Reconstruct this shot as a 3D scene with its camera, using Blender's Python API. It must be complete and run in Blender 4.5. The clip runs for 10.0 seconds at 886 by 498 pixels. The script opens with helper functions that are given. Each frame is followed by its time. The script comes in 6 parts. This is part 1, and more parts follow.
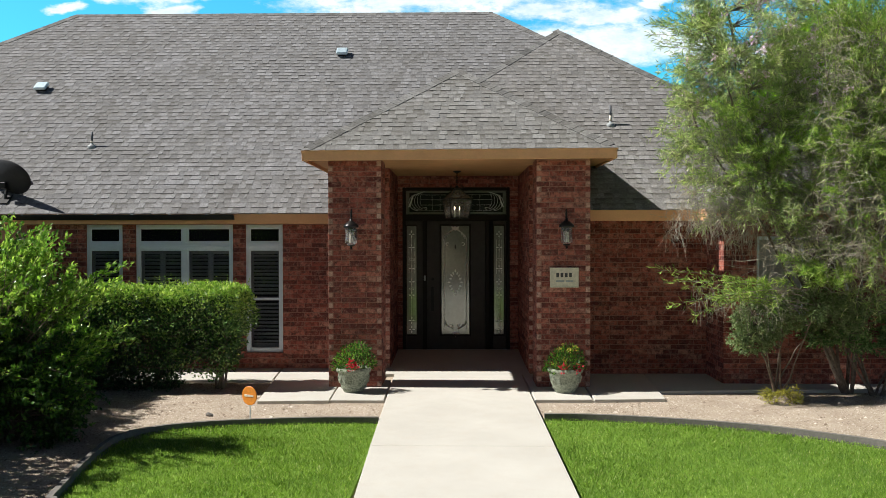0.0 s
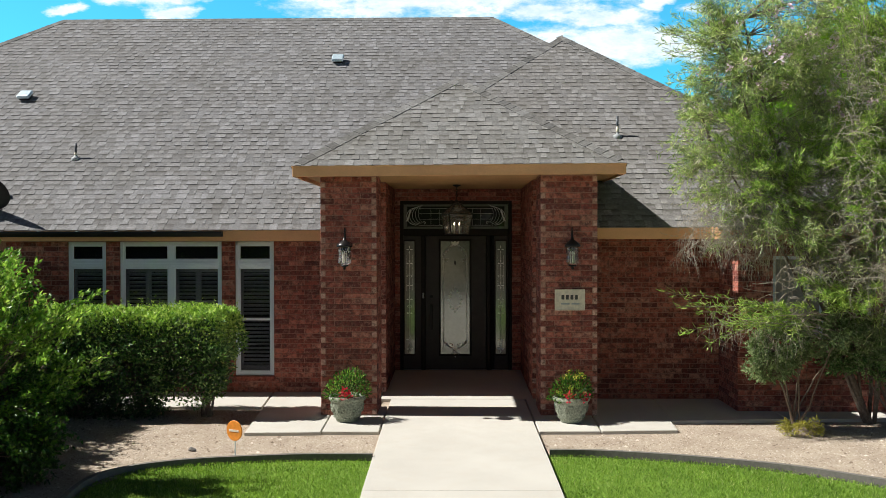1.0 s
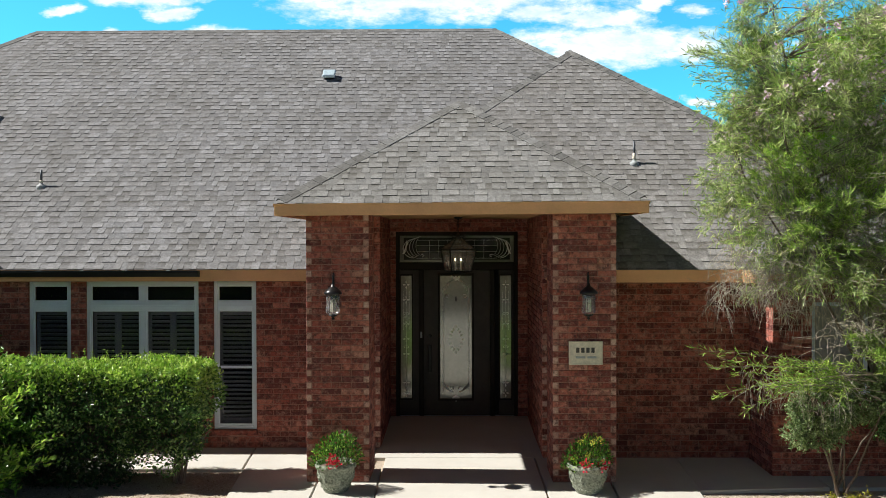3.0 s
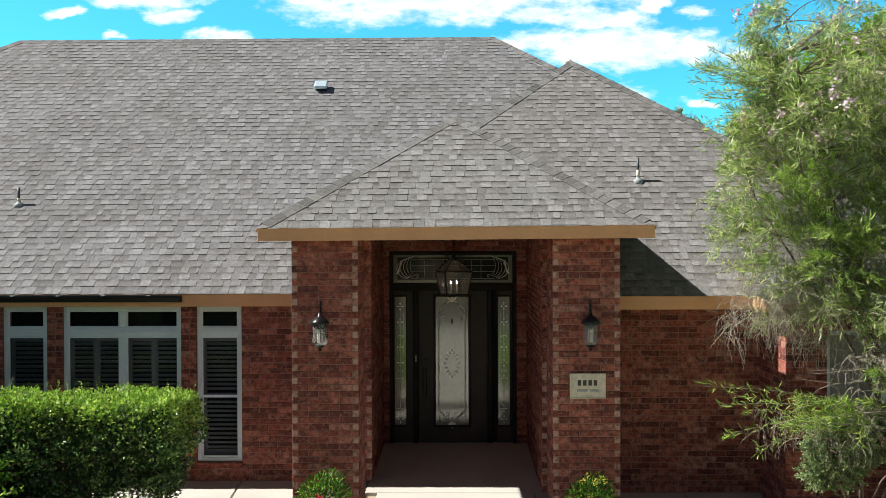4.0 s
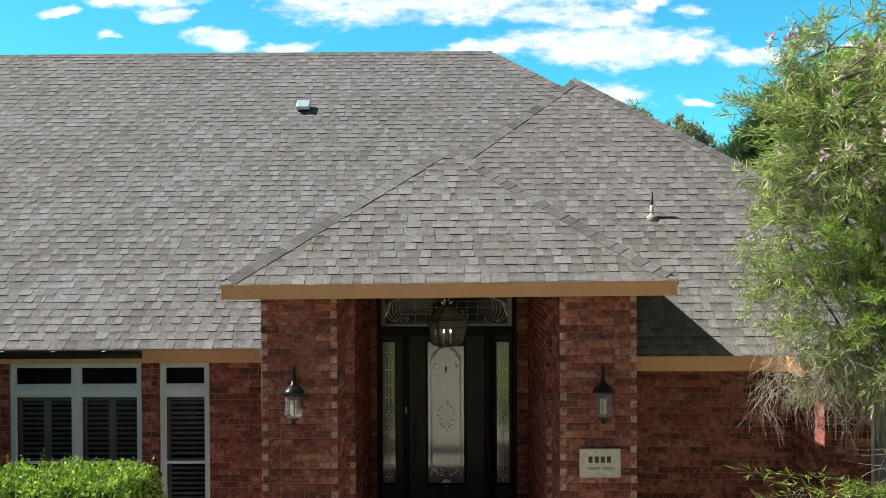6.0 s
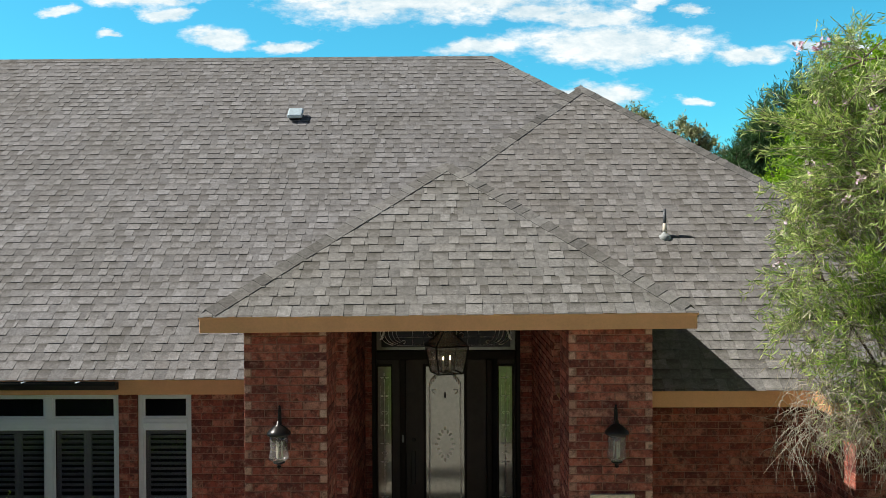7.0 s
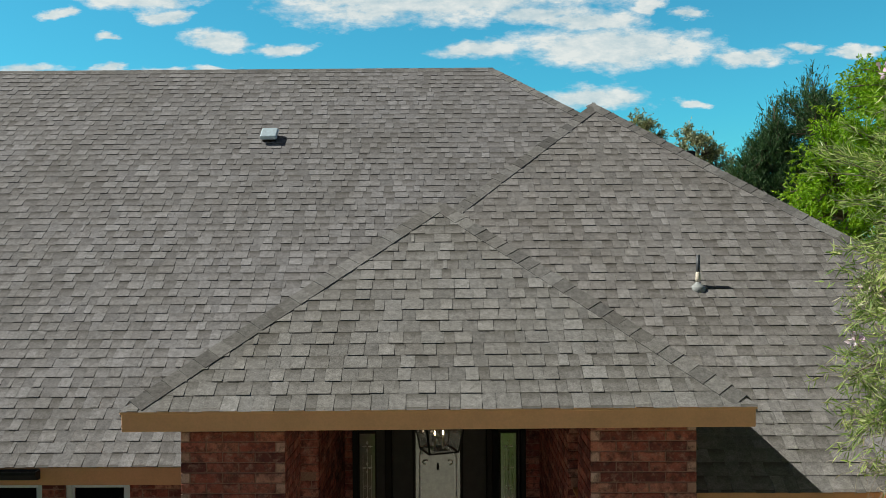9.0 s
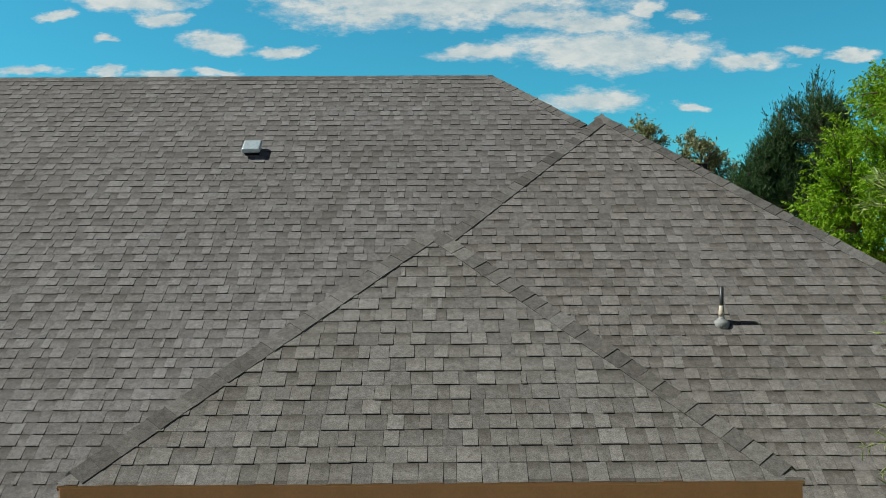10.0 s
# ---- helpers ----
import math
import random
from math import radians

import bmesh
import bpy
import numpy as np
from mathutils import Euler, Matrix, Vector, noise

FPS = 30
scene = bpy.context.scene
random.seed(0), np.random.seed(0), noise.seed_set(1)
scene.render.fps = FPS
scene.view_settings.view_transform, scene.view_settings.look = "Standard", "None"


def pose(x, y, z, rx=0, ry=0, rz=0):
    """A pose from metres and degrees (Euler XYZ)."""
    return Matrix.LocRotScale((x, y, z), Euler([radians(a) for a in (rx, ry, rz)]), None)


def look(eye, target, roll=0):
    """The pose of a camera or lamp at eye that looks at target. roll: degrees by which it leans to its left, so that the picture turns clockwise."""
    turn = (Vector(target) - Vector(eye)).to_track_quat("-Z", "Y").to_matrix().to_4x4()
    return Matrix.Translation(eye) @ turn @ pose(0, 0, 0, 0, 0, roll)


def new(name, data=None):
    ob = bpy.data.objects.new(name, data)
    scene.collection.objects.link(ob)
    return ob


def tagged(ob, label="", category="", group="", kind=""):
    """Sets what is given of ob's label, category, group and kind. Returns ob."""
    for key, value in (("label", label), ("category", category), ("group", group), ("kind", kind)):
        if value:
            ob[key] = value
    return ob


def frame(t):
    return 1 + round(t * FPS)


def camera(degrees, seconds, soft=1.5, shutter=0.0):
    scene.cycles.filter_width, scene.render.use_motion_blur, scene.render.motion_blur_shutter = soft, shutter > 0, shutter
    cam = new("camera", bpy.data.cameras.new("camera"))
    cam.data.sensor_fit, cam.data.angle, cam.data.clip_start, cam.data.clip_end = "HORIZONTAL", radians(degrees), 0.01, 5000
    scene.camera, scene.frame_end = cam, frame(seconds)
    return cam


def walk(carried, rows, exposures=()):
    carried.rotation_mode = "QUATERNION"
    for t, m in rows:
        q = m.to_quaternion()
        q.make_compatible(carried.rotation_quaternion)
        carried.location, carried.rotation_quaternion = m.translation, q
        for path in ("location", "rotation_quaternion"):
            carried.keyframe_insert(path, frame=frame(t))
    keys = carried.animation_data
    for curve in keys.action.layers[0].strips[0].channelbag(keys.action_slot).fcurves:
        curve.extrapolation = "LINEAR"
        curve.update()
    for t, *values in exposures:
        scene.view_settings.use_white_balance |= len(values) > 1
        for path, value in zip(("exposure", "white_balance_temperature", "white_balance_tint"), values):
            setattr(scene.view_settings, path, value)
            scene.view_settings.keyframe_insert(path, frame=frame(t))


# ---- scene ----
cam = camera(54.3, 10.0, soft=0.4)
PATH = [
    (0, (-0.028, -12.364, 2.206), (-0.061, -10.364, 2.177), -0.1),
    (0.5, (0.0, -12.019, 2.356), (-0.035, -10.019, 2.325), -0.1),
    (1, (-0.009, -11.687, 2.463), (-0.044, -9.687, 2.437), -0.1),
    (1.5, (-0.039, -11.351, 2.591), (-0.072, -9.351, 2.568), -0.1),
    (2, (-0.075, -11.035, 2.747), (-0.106, -9.035, 2.722), -0.1),
    (2.5, (-0.081, -10.715, 2.883), (-0.111, -8.716, 2.858), -0.1),
    (4, (0.016, -9.801, 3.299), (-0.016, -7.801, 3.279), -0.2),
    (4.5, (0.024, -9.525, 3.459), (-0.003, -7.525, 3.436), -0.2),
    (5, (0.078, -9.199, 3.606), (0.048, -7.199, 3.583), -0.2),
    (5.5, (0.05, -8.863, 3.738), (0.025, -6.864, 3.717), -0.3),
    (7, (0.048, -7.819, 4.143), (0.026, -5.819, 4.119), -0.3),
    (7.5, (0.07, -7.41, 4.241), (0.047, -5.41, 4.221), -0.3),
    (8, (0.077, -6.99, 4.373), (0.056, -4.99, 4.354), -0.3),
    (8.5, (0.086, -6.566, 4.514), (0.066, -4.566, 4.494), -0.2),
    (9, (0.104, -6.135, 4.645), (0.085, -4.135, 4.627), -0.3),
    (9.5, (0.112, -5.683, 4.777), (0.097, -3.683, 4.761), -0.2),
    (10, (0.126, -5.233, 4.898), (0.111, -3.233, 4.886), -0.2),
]
walk(cam, [(t, look(eye, target, roll)) for t, eye, target, roll in PATH], exposures=[(0, 0.77, 6420, 10), (2.5, 0.78, 6420, 10), (4.2, 0.92, 6420, 10), (5.0, 0.91, 6420, 10), (5.7, 0.82, 6500, 10), (7, 0.57, 6650, 10), (8.5, 0.35, 6700, 8), (10, -0.04, 6620, 6)])

# ---- world, sun ----
SUN_DIR = Vector((1.0, -0.03, -1.07)).normalized()
sun = new("sun", bpy.data.lights.new("sun", "SUN"))
sun.data.energy, sun.data.angle, sun.data.color = 4.6, radians(0.53), (1.0, 0.955, 0.89)
sun.matrix_world = look((-20, 0, 22), Vector((-20, 0, 22)) + SUN_DIR)

world = bpy.data.worlds.new("world")
scene.world = world
world.use_nodes = True


class Nodes:
    """Small helper round a node tree."""

    def __init__(self, tree):
        self.t = tree
        tree.nodes.clear()

    def add(self, kind, ins=None):
        n = self.t.nodes.new(kind)
        for k, v in (ins or {}).items():
            if isinstance(v, bpy.types.NodeSocket):
                self.t.links.new(v, n.inputs[k])
            else:
                n.inputs[k].default_value = v
        return n

    def math(self, op, a, b=0.0, c=0.0, clamp=False):
        n = self.add("ShaderNodeMath", {0: a, 1: b, 2: c})
        n.operation, n.use_clamp = op, clamp
        return n.outputs[0]

    def mix(self, fac, a, b, blend="MIX"):
        n = self.t.nodes.new("ShaderNodeMix")
        n.data_type, n.blend_type = "RGBA", blend
        for k, v in ((0, fac), (6, a), (7, b)):
            if isinstance(v, bpy.types.NodeSocket):
                self.t.links.new(v, n.inputs[k])
            else:
                n.inputs[k].default_value = v
        return n.outputs[2]

    def noise(self, vec, scale, detail=4.0, rough=0.55, out=0):
        return self.add("ShaderNodeTexNoise", {"Vector": vec, "Scale": scale, "Detail": detail, "Roughness": rough}).outputs[out]

    def ramp(self, fac, stops):
        n = self.add("ShaderNodeValToRGB", {0: fac})
        el = n.color_ramp.elements
        while len(el) < len(stops):
            el.new(0.5)
        for e, (p, c) in zip(el, stops):
            e.position, e.color = p, (*c, 1.0)
        return n.outputs[0]


def build_sky():
    n = Nodes(world.node_tree)
    sky = n.add("ShaderNodeTexSky")
    sky.sky_type, sky.sun_disc, sky.sun_elevation, sky.sun_rotation = "NISHITA", False, radians(47), radians(-90)
    sky.air_density, sky.dust_density, sky.ozone_density = 1.0, 0.4, 1.6
    co = n.add("ShaderNodeTexCoord").outputs["Generated"]
    sep = n.add("ShaderNodeSeparateXYZ", {0: co})
    ahead = n.math("MAXIMUM", n.math("ABSOLUTE", sep.outputs[1]), 0.05)
    u, v = n.math("DIVIDE", sep.outputs[0], ahead), n.math("DIVIDE", sep.outputs[2], ahead)
    flat = n.add("ShaderNodeCombineXYZ", {0: u, 1: n.math("MULTIPLY", v, 2.2), 2: n.math("SIGN", sep.outputs[1])}).outputs[0]
    warp = n.add("ShaderNodeSeparateXYZ", {0: n.noise(flat, 14.0, 5.0, 0.6, out=1)})
    u = n.math("ADD", u, n.math("MULTIPLY", n.math("SUBTRACT", warp.outputs[0], 0.5), 0.09))
    v = n.math("ADD", v, n.math("MULTIPLY", n.math("SUBTRACT", warp.outputs[1], 0.5), 0.035))
    puff = n.noise(flat, 11.0, 8.0, 0.66)
    fine = n.noise(flat, 34.0, 6.0, 0.65)
    shape = n.math("ADD", n.math("MULTIPLY", n.math("SUBTRACT", puff, 0.5), 2.3), n.math("MULTIPLY", n.math("SUBTRACT", fine, 0.5), 1.5))
    # long low banks of cloud: across, up, half width, half height
    banks = [(-0.02, 0.284, 0.22, 0.036), (-0.36, 0.284, 0.08, 0.016), (-0.458, 0.264, 0.02, 0.007), (-0.334, 0.262, 0.03, 0.010), (-0.268, 0.234, 0.042, 0.014),
             (-0.193, 0.225, 0.036, 0.009), (0.190, 0.221, 0.115, 0.027), (0.025, 0.219, 0.058, 0.012), (0.345, 0.208, 0.05, 0.013), (0.405, 0.221, 0.027, 0.007),
             (0.165, 0.251, 0.075, 0.012), (0.225, 0.268, 0.026, 0.011), (0.274, 0.262, 0.022, 0.008), (0.166, 0.166, 0.075, 0.014), (0.278, 0.161, 0.021, 0.006),
             (-0.488, 0.202, 0.045, 0.009), (-0.396, 0.202, 0.022, 0.007), (-0.335, 0.198, 0.03, 0.006), (-0.262, 0.199, 0.035, 0.006), (-0.40, 0.239, 0.018, 0.005),
             (0.10, 0.262, 0.08, 0.016), (0.46, 0.214, 0.03, 0.007), (0.7, 0.3, 0.15, 0.03), (-0.75, 0.3, 0.16, 0.03), (-0.1, 0.36, 0.2, 0.03), (0.35, 0.38, 0.2, 0.03)]
    total = None
    for a, b, w, h in banks:
        du = n.math("DIVIDE", n.math("SUBTRACT", u, a), w)
        dv = n.math("DIVIDE", n.math("SUBTRACT", v, b), h)
        d = n.math("SUBTRACT", 1.0, n.math("SQRT", n.math("ADD", n.math("MULTIPLY", du, du), n.math("MULTIPLY", dv, dv))))
        d = n.math("MAXIMUM", d, -1.2)
        total = d if total is None else n.math("SMOOTH_MAX", total, d, 0.25)
    dens = n.math("MULTIPLY", n.math("ADD", n.math("ADD", n.math("MULTIPLY", total, 1.25), n.math("MULTIPLY", shape, 0.85)), 0.16), 1.35, clamp=True)
    dens = n.math("SMOOTH_MIN", n.math("POWER", dens, 1.25), 0.90, 0.15)
    # the sky ahead is a deep cyan that deepens overhead; towards the street it pales
    ahead_tint = n.ramp(sep.outputs[2], [(0.0, (0.40, 1.54, 1.70)), (0.14, (0.37, 1.65, 1.82)), (0.29, (0.42, 1.72, 1.84)), (0.42, (0.38, 0.52, 0.60)), (0.62, (0.21, 0.20, 0.225)), (1.0, (0.15, 0.12, 0.115))])
    behind_tint = n.ramp(sep.outputs[2], [(0.0, (0.80, 0.84, 1.02)), (0.30, (0.48, 0.47, 0.60)), (0.55, (0.23, 0.21, 0.225)), (1.0, (0.15, 0.12, 0.115))])
    side = n.math("MULTIPLY", n.math("ADD", sep.outputs[1], 0.25), 1.6, clamp=True)
    tint = n.mix(1.0, sky.outputs[0], n.mix(side, behind_tint, ahead_tint), "MULTIPLY")
    grey = n.mix(n.math("MULTIPLY", n.math("SUBTRACT", n.math("ADD", puff, fine), 0.78), 2.6, clamp=True), (6.8, 8.4, 9.2, 1), (11.2, 11.4, 11.2, 1))
    out = n.mix(dens, tint, grey)
    bg = n.add("ShaderNodeBackground", {0: out, 1: 0.065})
    n.add("ShaderNodeOutputWorld", {0: bg.outputs[0]})


build_sky()


# ---- materials ----
def material(name, rough=0.8, spec=0.3):
    m = bpy.data.materials.new(name)
    m.use_nodes = True
    n = Nodes(m.node_tree)
    n.bsdf = n.add("ShaderNodeBsdfPrincipled", {"Roughness": rough, "Specular IOR Level": spec})
    n.add("ShaderNodeOutputMaterial", {0: n.bsdf.outputs[0]})
    n.obj = n.add("ShaderNodeTexCoord").outputs["Object"]
    geo = n.add("ShaderNodeNewGeometry")
    n.pos = geo.outputs["Position"]
    rnd = n.math("ADD", n.add("ShaderNodeObjectInfo").outputs["Random"], geo.outputs["Random Per Island"])
    n.rnd = n.math("FRACT", n.math("MULTIPLY", rnd, 7.31))
    n.rnd2 = n.math("FRACT", n.math("MULTIPLY", rnd, 43.7))
    return m, n


def col(n, c):
    n.t.links.new(c, n.bsdf.inputs["Base Color"])


def bump(n, h, strength=0.4, dist=0.01):
    b = n.add("ShaderNodeBump", {"Height": h, "Strength": strength, "Distance": dist})
    n.t.links.new(b.outputs[0], n.bsdf.inputs["Normal"])


def m_shingle(name="shingle_mat", dark=1.0, eave=None, shade_band_mix=0.3, hue=(1.0, 1.0, 1.0), spread=1.0):
    m, n = material(name, 0.92, 0.2)
    tone = lambda k: tuple(dark * (0.246 + spread * (v - 0.246)) for v in k)  # noqa: E731
    base = n.ramp(n.rnd, [(0.0, tone((0.205, 0.205, 0.207))), (0.35, tone((0.230, 0.231, 0.233))), (0.65, tone((0.254, 0.255, 0.258))), (1.0, tone((0.283, 0.285, 0.289)))])
    warm = n.mix(n.math("MULTIPLY", n.rnd2, 0.15), base, (0.235, 0.212, 0.185, 1))
    gran = n.noise(n.pos, 120.0, 4.0, 0.75)
    c = n.mix(1.0, warm, n.ramp(gran, [(0.3, (0.5, 0.5, 0.5)), (0.7, (1.45, 1.45, 1.45))]), "MULTIPLY")
    blot = n.noise(n.pos, 24.0, 4.0, 0.7)
    c = n.mix(1.0, c, n.ramp(blot, [(0.34, (0.74, 0.74, 0.73)), (0.66, (1.18, 1.18, 1.18))]), "MULTIPLY")
    streak = n.noise(n.pos, 1.1, 5.0, 0.6)
    c = n.mix(1.0, c, n.ramp(streak, [(0.3, (0.86, 0.85, 0.83)), (0.7, (1.08, 1.08, 1.1))]), "MULTIPLY")
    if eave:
        # dark granule print high on a tab, doubling as painted shade below next course
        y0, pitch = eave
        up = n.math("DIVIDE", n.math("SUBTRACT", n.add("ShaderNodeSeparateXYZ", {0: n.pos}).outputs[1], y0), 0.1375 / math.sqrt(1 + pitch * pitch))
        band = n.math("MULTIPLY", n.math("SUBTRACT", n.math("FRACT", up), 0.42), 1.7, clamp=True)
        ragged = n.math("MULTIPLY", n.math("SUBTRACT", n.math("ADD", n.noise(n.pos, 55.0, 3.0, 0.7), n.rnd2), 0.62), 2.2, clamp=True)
        c = n.mix(n.math("MULTIPLY", n.math("MULTIPLY", band, ragged), shade_band_mix), c, (0.062, 0.058, 0.048, 1))
    col(n, n.mix(1.0, c, (*hue, 1), "MULTIPLY"))
    bump(n, gran, 0.5, 0.004)
    return m


def m_brick(name, lo, mid, hi, speck=(0.50, 0.31, 0.24)):
    m, n = material(name, 0.88, 0.25)
    base = n.ramp(n.rnd, [(0.0, lo), (0.45, mid), (0.85, hi), (1.0, tuple(0.5 * (a + b) for a, b in zip(hi, speck)))])
    big = n.noise(n.pos, 11.0, 4.0, 0.65)
    c = n.mix(n.ramp(big, [(0.45, (0, 0, 0)), (0.62, (0.8, 0.8, 0.8))]), base, (*lo, 1))
    smear = n.noise(n.pos, 19.0, 5.0, 0.75)
    c = n.mix(n.ramp(smear, [(0.5, (0, 0, 0)), (0.68, (0.6, 0.6, 0.6))]), c, (*speck, 1))
    soot = n.noise(n.add("ShaderNodeVectorMath", {0: n.pos, 1: (3.1, 5.7, 9.2)}).outputs[0], 17.0, 4.0, 0.7)
    c = n.mix(n.ramp(soot, [(0.5, (0, 0, 0)), (0.66, (0.75, 0.75, 0.75))]), c, (0.055, 0.026, 0.024, 1))
    grit = n.noise(n.pos, 190.0, 2.0, 0.7)
    c = n.mix(1.0, c, n.ramp(grit, [(0.3, (0.7, 0.7, 0.7)), (0.7, (1.25, 1.25, 1.25))]), "MULTIPLY")
    col(n, c)
    bump(n, n.math("ADD", smear, grit), 0.5, 0.004)
    return m


def m_mortar():
    m, n = material("mortar_mat", 0.95, 0.1)
    a = n.noise(n.pos, 60.0, 4.0, 0.7)
    col(n, n.ramp(a, [(0.3, (0.235, 0.118, 0.092)), (0.7, (0.42, 0.245, 0.19))]))
    bump(n, a, 0.5, 0.004)
    return m


def m_paint(name, c, rough=0.55, vary=0.12, scale=6.0, spec=0.35):
    m, n = material(name, rough, spec)
    a = n.noise(n.pos, scale, 6.0, 0.65)
    b = n.noise(n.pos, scale * 22, 3.0, 0.6)
    k = n.ramp(a, [(0.25, (1 - vary,) * 3), (0.75, (1 + vary,) * 3)])
    col(n, n.mix(1.0, n.mix(1.0, (*c, 1), k, "MULTIPLY"), n.ramp(b, [(0.3, (0.95,) * 3), (0.7, (1.05,) * 3)]), "MULTIPLY"))
    bump(n, b, 0.12, 0.003)
    return m


def m_concrete():
    m, n = material("concrete_mat", 0.9, 0.2)
    a, b, g = n.noise(n.pos, 0.9, 6.0, 0.6), n.noise(n.pos, 5.0, 6.0, 0.65), n.noise(n.pos, 160.0, 3.0, 0.7)
    c = n.ramp(a, [(0.25, (0.455, 0.437, 0.39)), (0.75, (0.55, 0.536, 0.482))])
    c = n.mix(n.ramp(b, [(0.5, (0, 0, 0)), (0.8, (0.35, 0.35, 0.35))]), c, (0.46, 0.40, 0.32, 1))
    c = n.mix(1.0, c, n.ramp(g, [(0.3, (0.86,) * 3), (0.7, (1.12,) * 3)]), "MULTIPLY")
    col(n, c)
    bump(n, g, 0.25, 0.003)
    return m


def m_gravel(name, joined):
    m, n = material(name, 0.9, 0.2)
    src = n.rnd if joined else n.noise(n.pos, 70.0, 2.0, 0.8)
    c = n.ramp(src, [(0.0, (0.17, 0.13, 0.095)), (0.3, (0.34, 0.28, 0.215)), (0.6, (0.45, 0.385, 0.305)), (0.85, (0.58, 0.52, 0.44)), (1.0, (0.74, 0.69, 0.61))])
    a = n.noise(n.pos, 2.2, 5.0, 0.6)
    col(n, n.mix(1.0, c, n.ramp(a, [(0.3, (0.85, 0.82, 0.8)), (0.7, (1.1,) * 3)]), "MULTIPLY"))
    bump(n, n.noise(n.pos, 120.0, 3.0, 0.7), 0.6, 0.01)
    return m


def m_leaf(name, stops, trans=0.35, rough=0.5):
    m, n = material(name, rough, 0.35)
    c = n.ramp(n.rnd, stops)
    a = n.noise(n.pos, 3.0, 3.0, 0.6)
    c = n.mix(1.0, c, n.ramp(a, [(0.3, (0.75, 0.8, 0.75)), (0.7, (1.2, 1.15, 1.1))]), "MULTIPLY")
    col(n, c)
    tr = n.add("ShaderNodeBsdfTranslucent", {0: n.mix(1.0, c, (1.15, 1.22, 0.75, 1), "MULTIPLY")})
    mx = n.add("ShaderNodeMixShader", {0: trans, 1: n.bsdf.outputs[0], 2: tr.outputs[0]})
    out = [x for x in n.t.nodes if x.type == "OUTPUT_MATERIAL"][0]
    n.t.links.new(mx.outputs[0], out.inputs[0])
    return m


def m_plain(name, c, rough=0.5, metal=0.0, spec=0.5):
    m, n = material(name, rough, spec)
    n.bsdf.inputs["Metallic"].default_value = metal
    a = n.noise(n.pos, 25.0, 4.0, 0.6)
    col(n, n.mix(1.0, (*c, 1), n.ramp(a, [(0.3, (0.82,) * 3), (0.7, (1.15,) * 3)]), "MULTIPLY"))
    return m


def m_glass(name, c, rough=0.03, alpha_mix=0.75):
    """Thin pane: partly clear, mirror-like at a slant."""
    m, n = material(name, rough, 0.9)
    col(n, n.ramp(n.noise(n.pos, 1.5, 2.0), [(0.0, c), (1.0, c)]))
    n.bsdf.inputs["IOR"].default_value = 1.55
    tr = n.add("ShaderNodeBsdfTransparent", {0: (0.92, 0.93, 0.95, 1)})
    mx = n.add("ShaderNodeMixShader", {0: alpha_mix, 1: n.bsdf.outputs[0], 2: tr.outputs[0]})
    out = [x for x in n.t.nodes if x.type == "OUTPUT_MATERIAL"][0]
    n.t.links.new(mx.outputs[0], out.inputs[0])
    return m


def m_cast(name, c):
    """Cast stone, mottled darker in its hollows, with a pitted face."""
    m, n = material(name, 0.88, 0.2)
    a, g = n.noise(n.pos, 38.0, 5.0, 0.7), n.noise(n.pos, 170.0, 3.0, 0.7)
    k = n.ramp(a, [(0.36, (0.45, 0.45, 0.42)), (0.6, (1.15, 1.15, 1.12))])
    col(n, n.mix(1.0, (*c, 1), k, "MULTIPLY"))
    bump(n, n.math("ADD", a, n.math("MULTIPLY", g, 0.4)), 0.9, 0.02)
    return m


def m_bark(name, lo, hi):
    m, n = material(name, 0.9, 0.15)
    a = n.noise(n.pos, 30.0, 5.0, 0.7)
    col(n, n.ramp(a, [(0.3, lo), (0.7, hi)]))
    bump(n, a, 0.6, 0.01)
    return m


def m_glow(name, c, s):
    m, n = material(name)
    e = n.add("ShaderNodeEmission", {0: (*c, 1), 1: s})
    out = [x for x in n.t.nodes if x.type == "OUTPUT_MATERIAL"][0]
    n.t.links.new(e.outputs[0], out.inputs[0])
    return m


MAIN_HUE, WING_HUE, PORCH_HUE = (0.995, 1.0, 1.0), (1.015, 1.0, 0.96), (1.0, 1.0, 0.95)
SHINGLE = m_shingle()
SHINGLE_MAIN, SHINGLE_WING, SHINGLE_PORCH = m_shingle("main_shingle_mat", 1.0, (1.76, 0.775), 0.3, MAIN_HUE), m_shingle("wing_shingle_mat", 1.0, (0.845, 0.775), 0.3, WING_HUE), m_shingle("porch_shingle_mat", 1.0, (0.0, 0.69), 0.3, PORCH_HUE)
# the lower layer of a laminated shingle has darker blended granules, more painted band shade
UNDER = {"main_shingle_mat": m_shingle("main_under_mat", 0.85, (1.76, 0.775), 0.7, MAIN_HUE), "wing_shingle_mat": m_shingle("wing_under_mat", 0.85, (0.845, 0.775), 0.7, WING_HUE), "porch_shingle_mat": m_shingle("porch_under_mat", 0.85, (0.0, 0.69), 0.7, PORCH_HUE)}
CAP = m_shingle("cap_shingle_mat", 0.76, hue=PORCH_HUE, spread=1.9)
BRICK = m_brick("brick_mat", (0.128, 0.036, 0.031), (0.33, 0.088, 0.062), (0.49, 0.17, 0.118))
BRICK_PALE = m_brick("pale_brick_mat", (0.42, 0.23, 0.175), (0.56, 0.34, 0.27), (0.64, 0.44, 0.36))
MORTAR = m_mortar()
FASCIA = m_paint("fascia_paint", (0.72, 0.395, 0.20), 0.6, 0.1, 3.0)
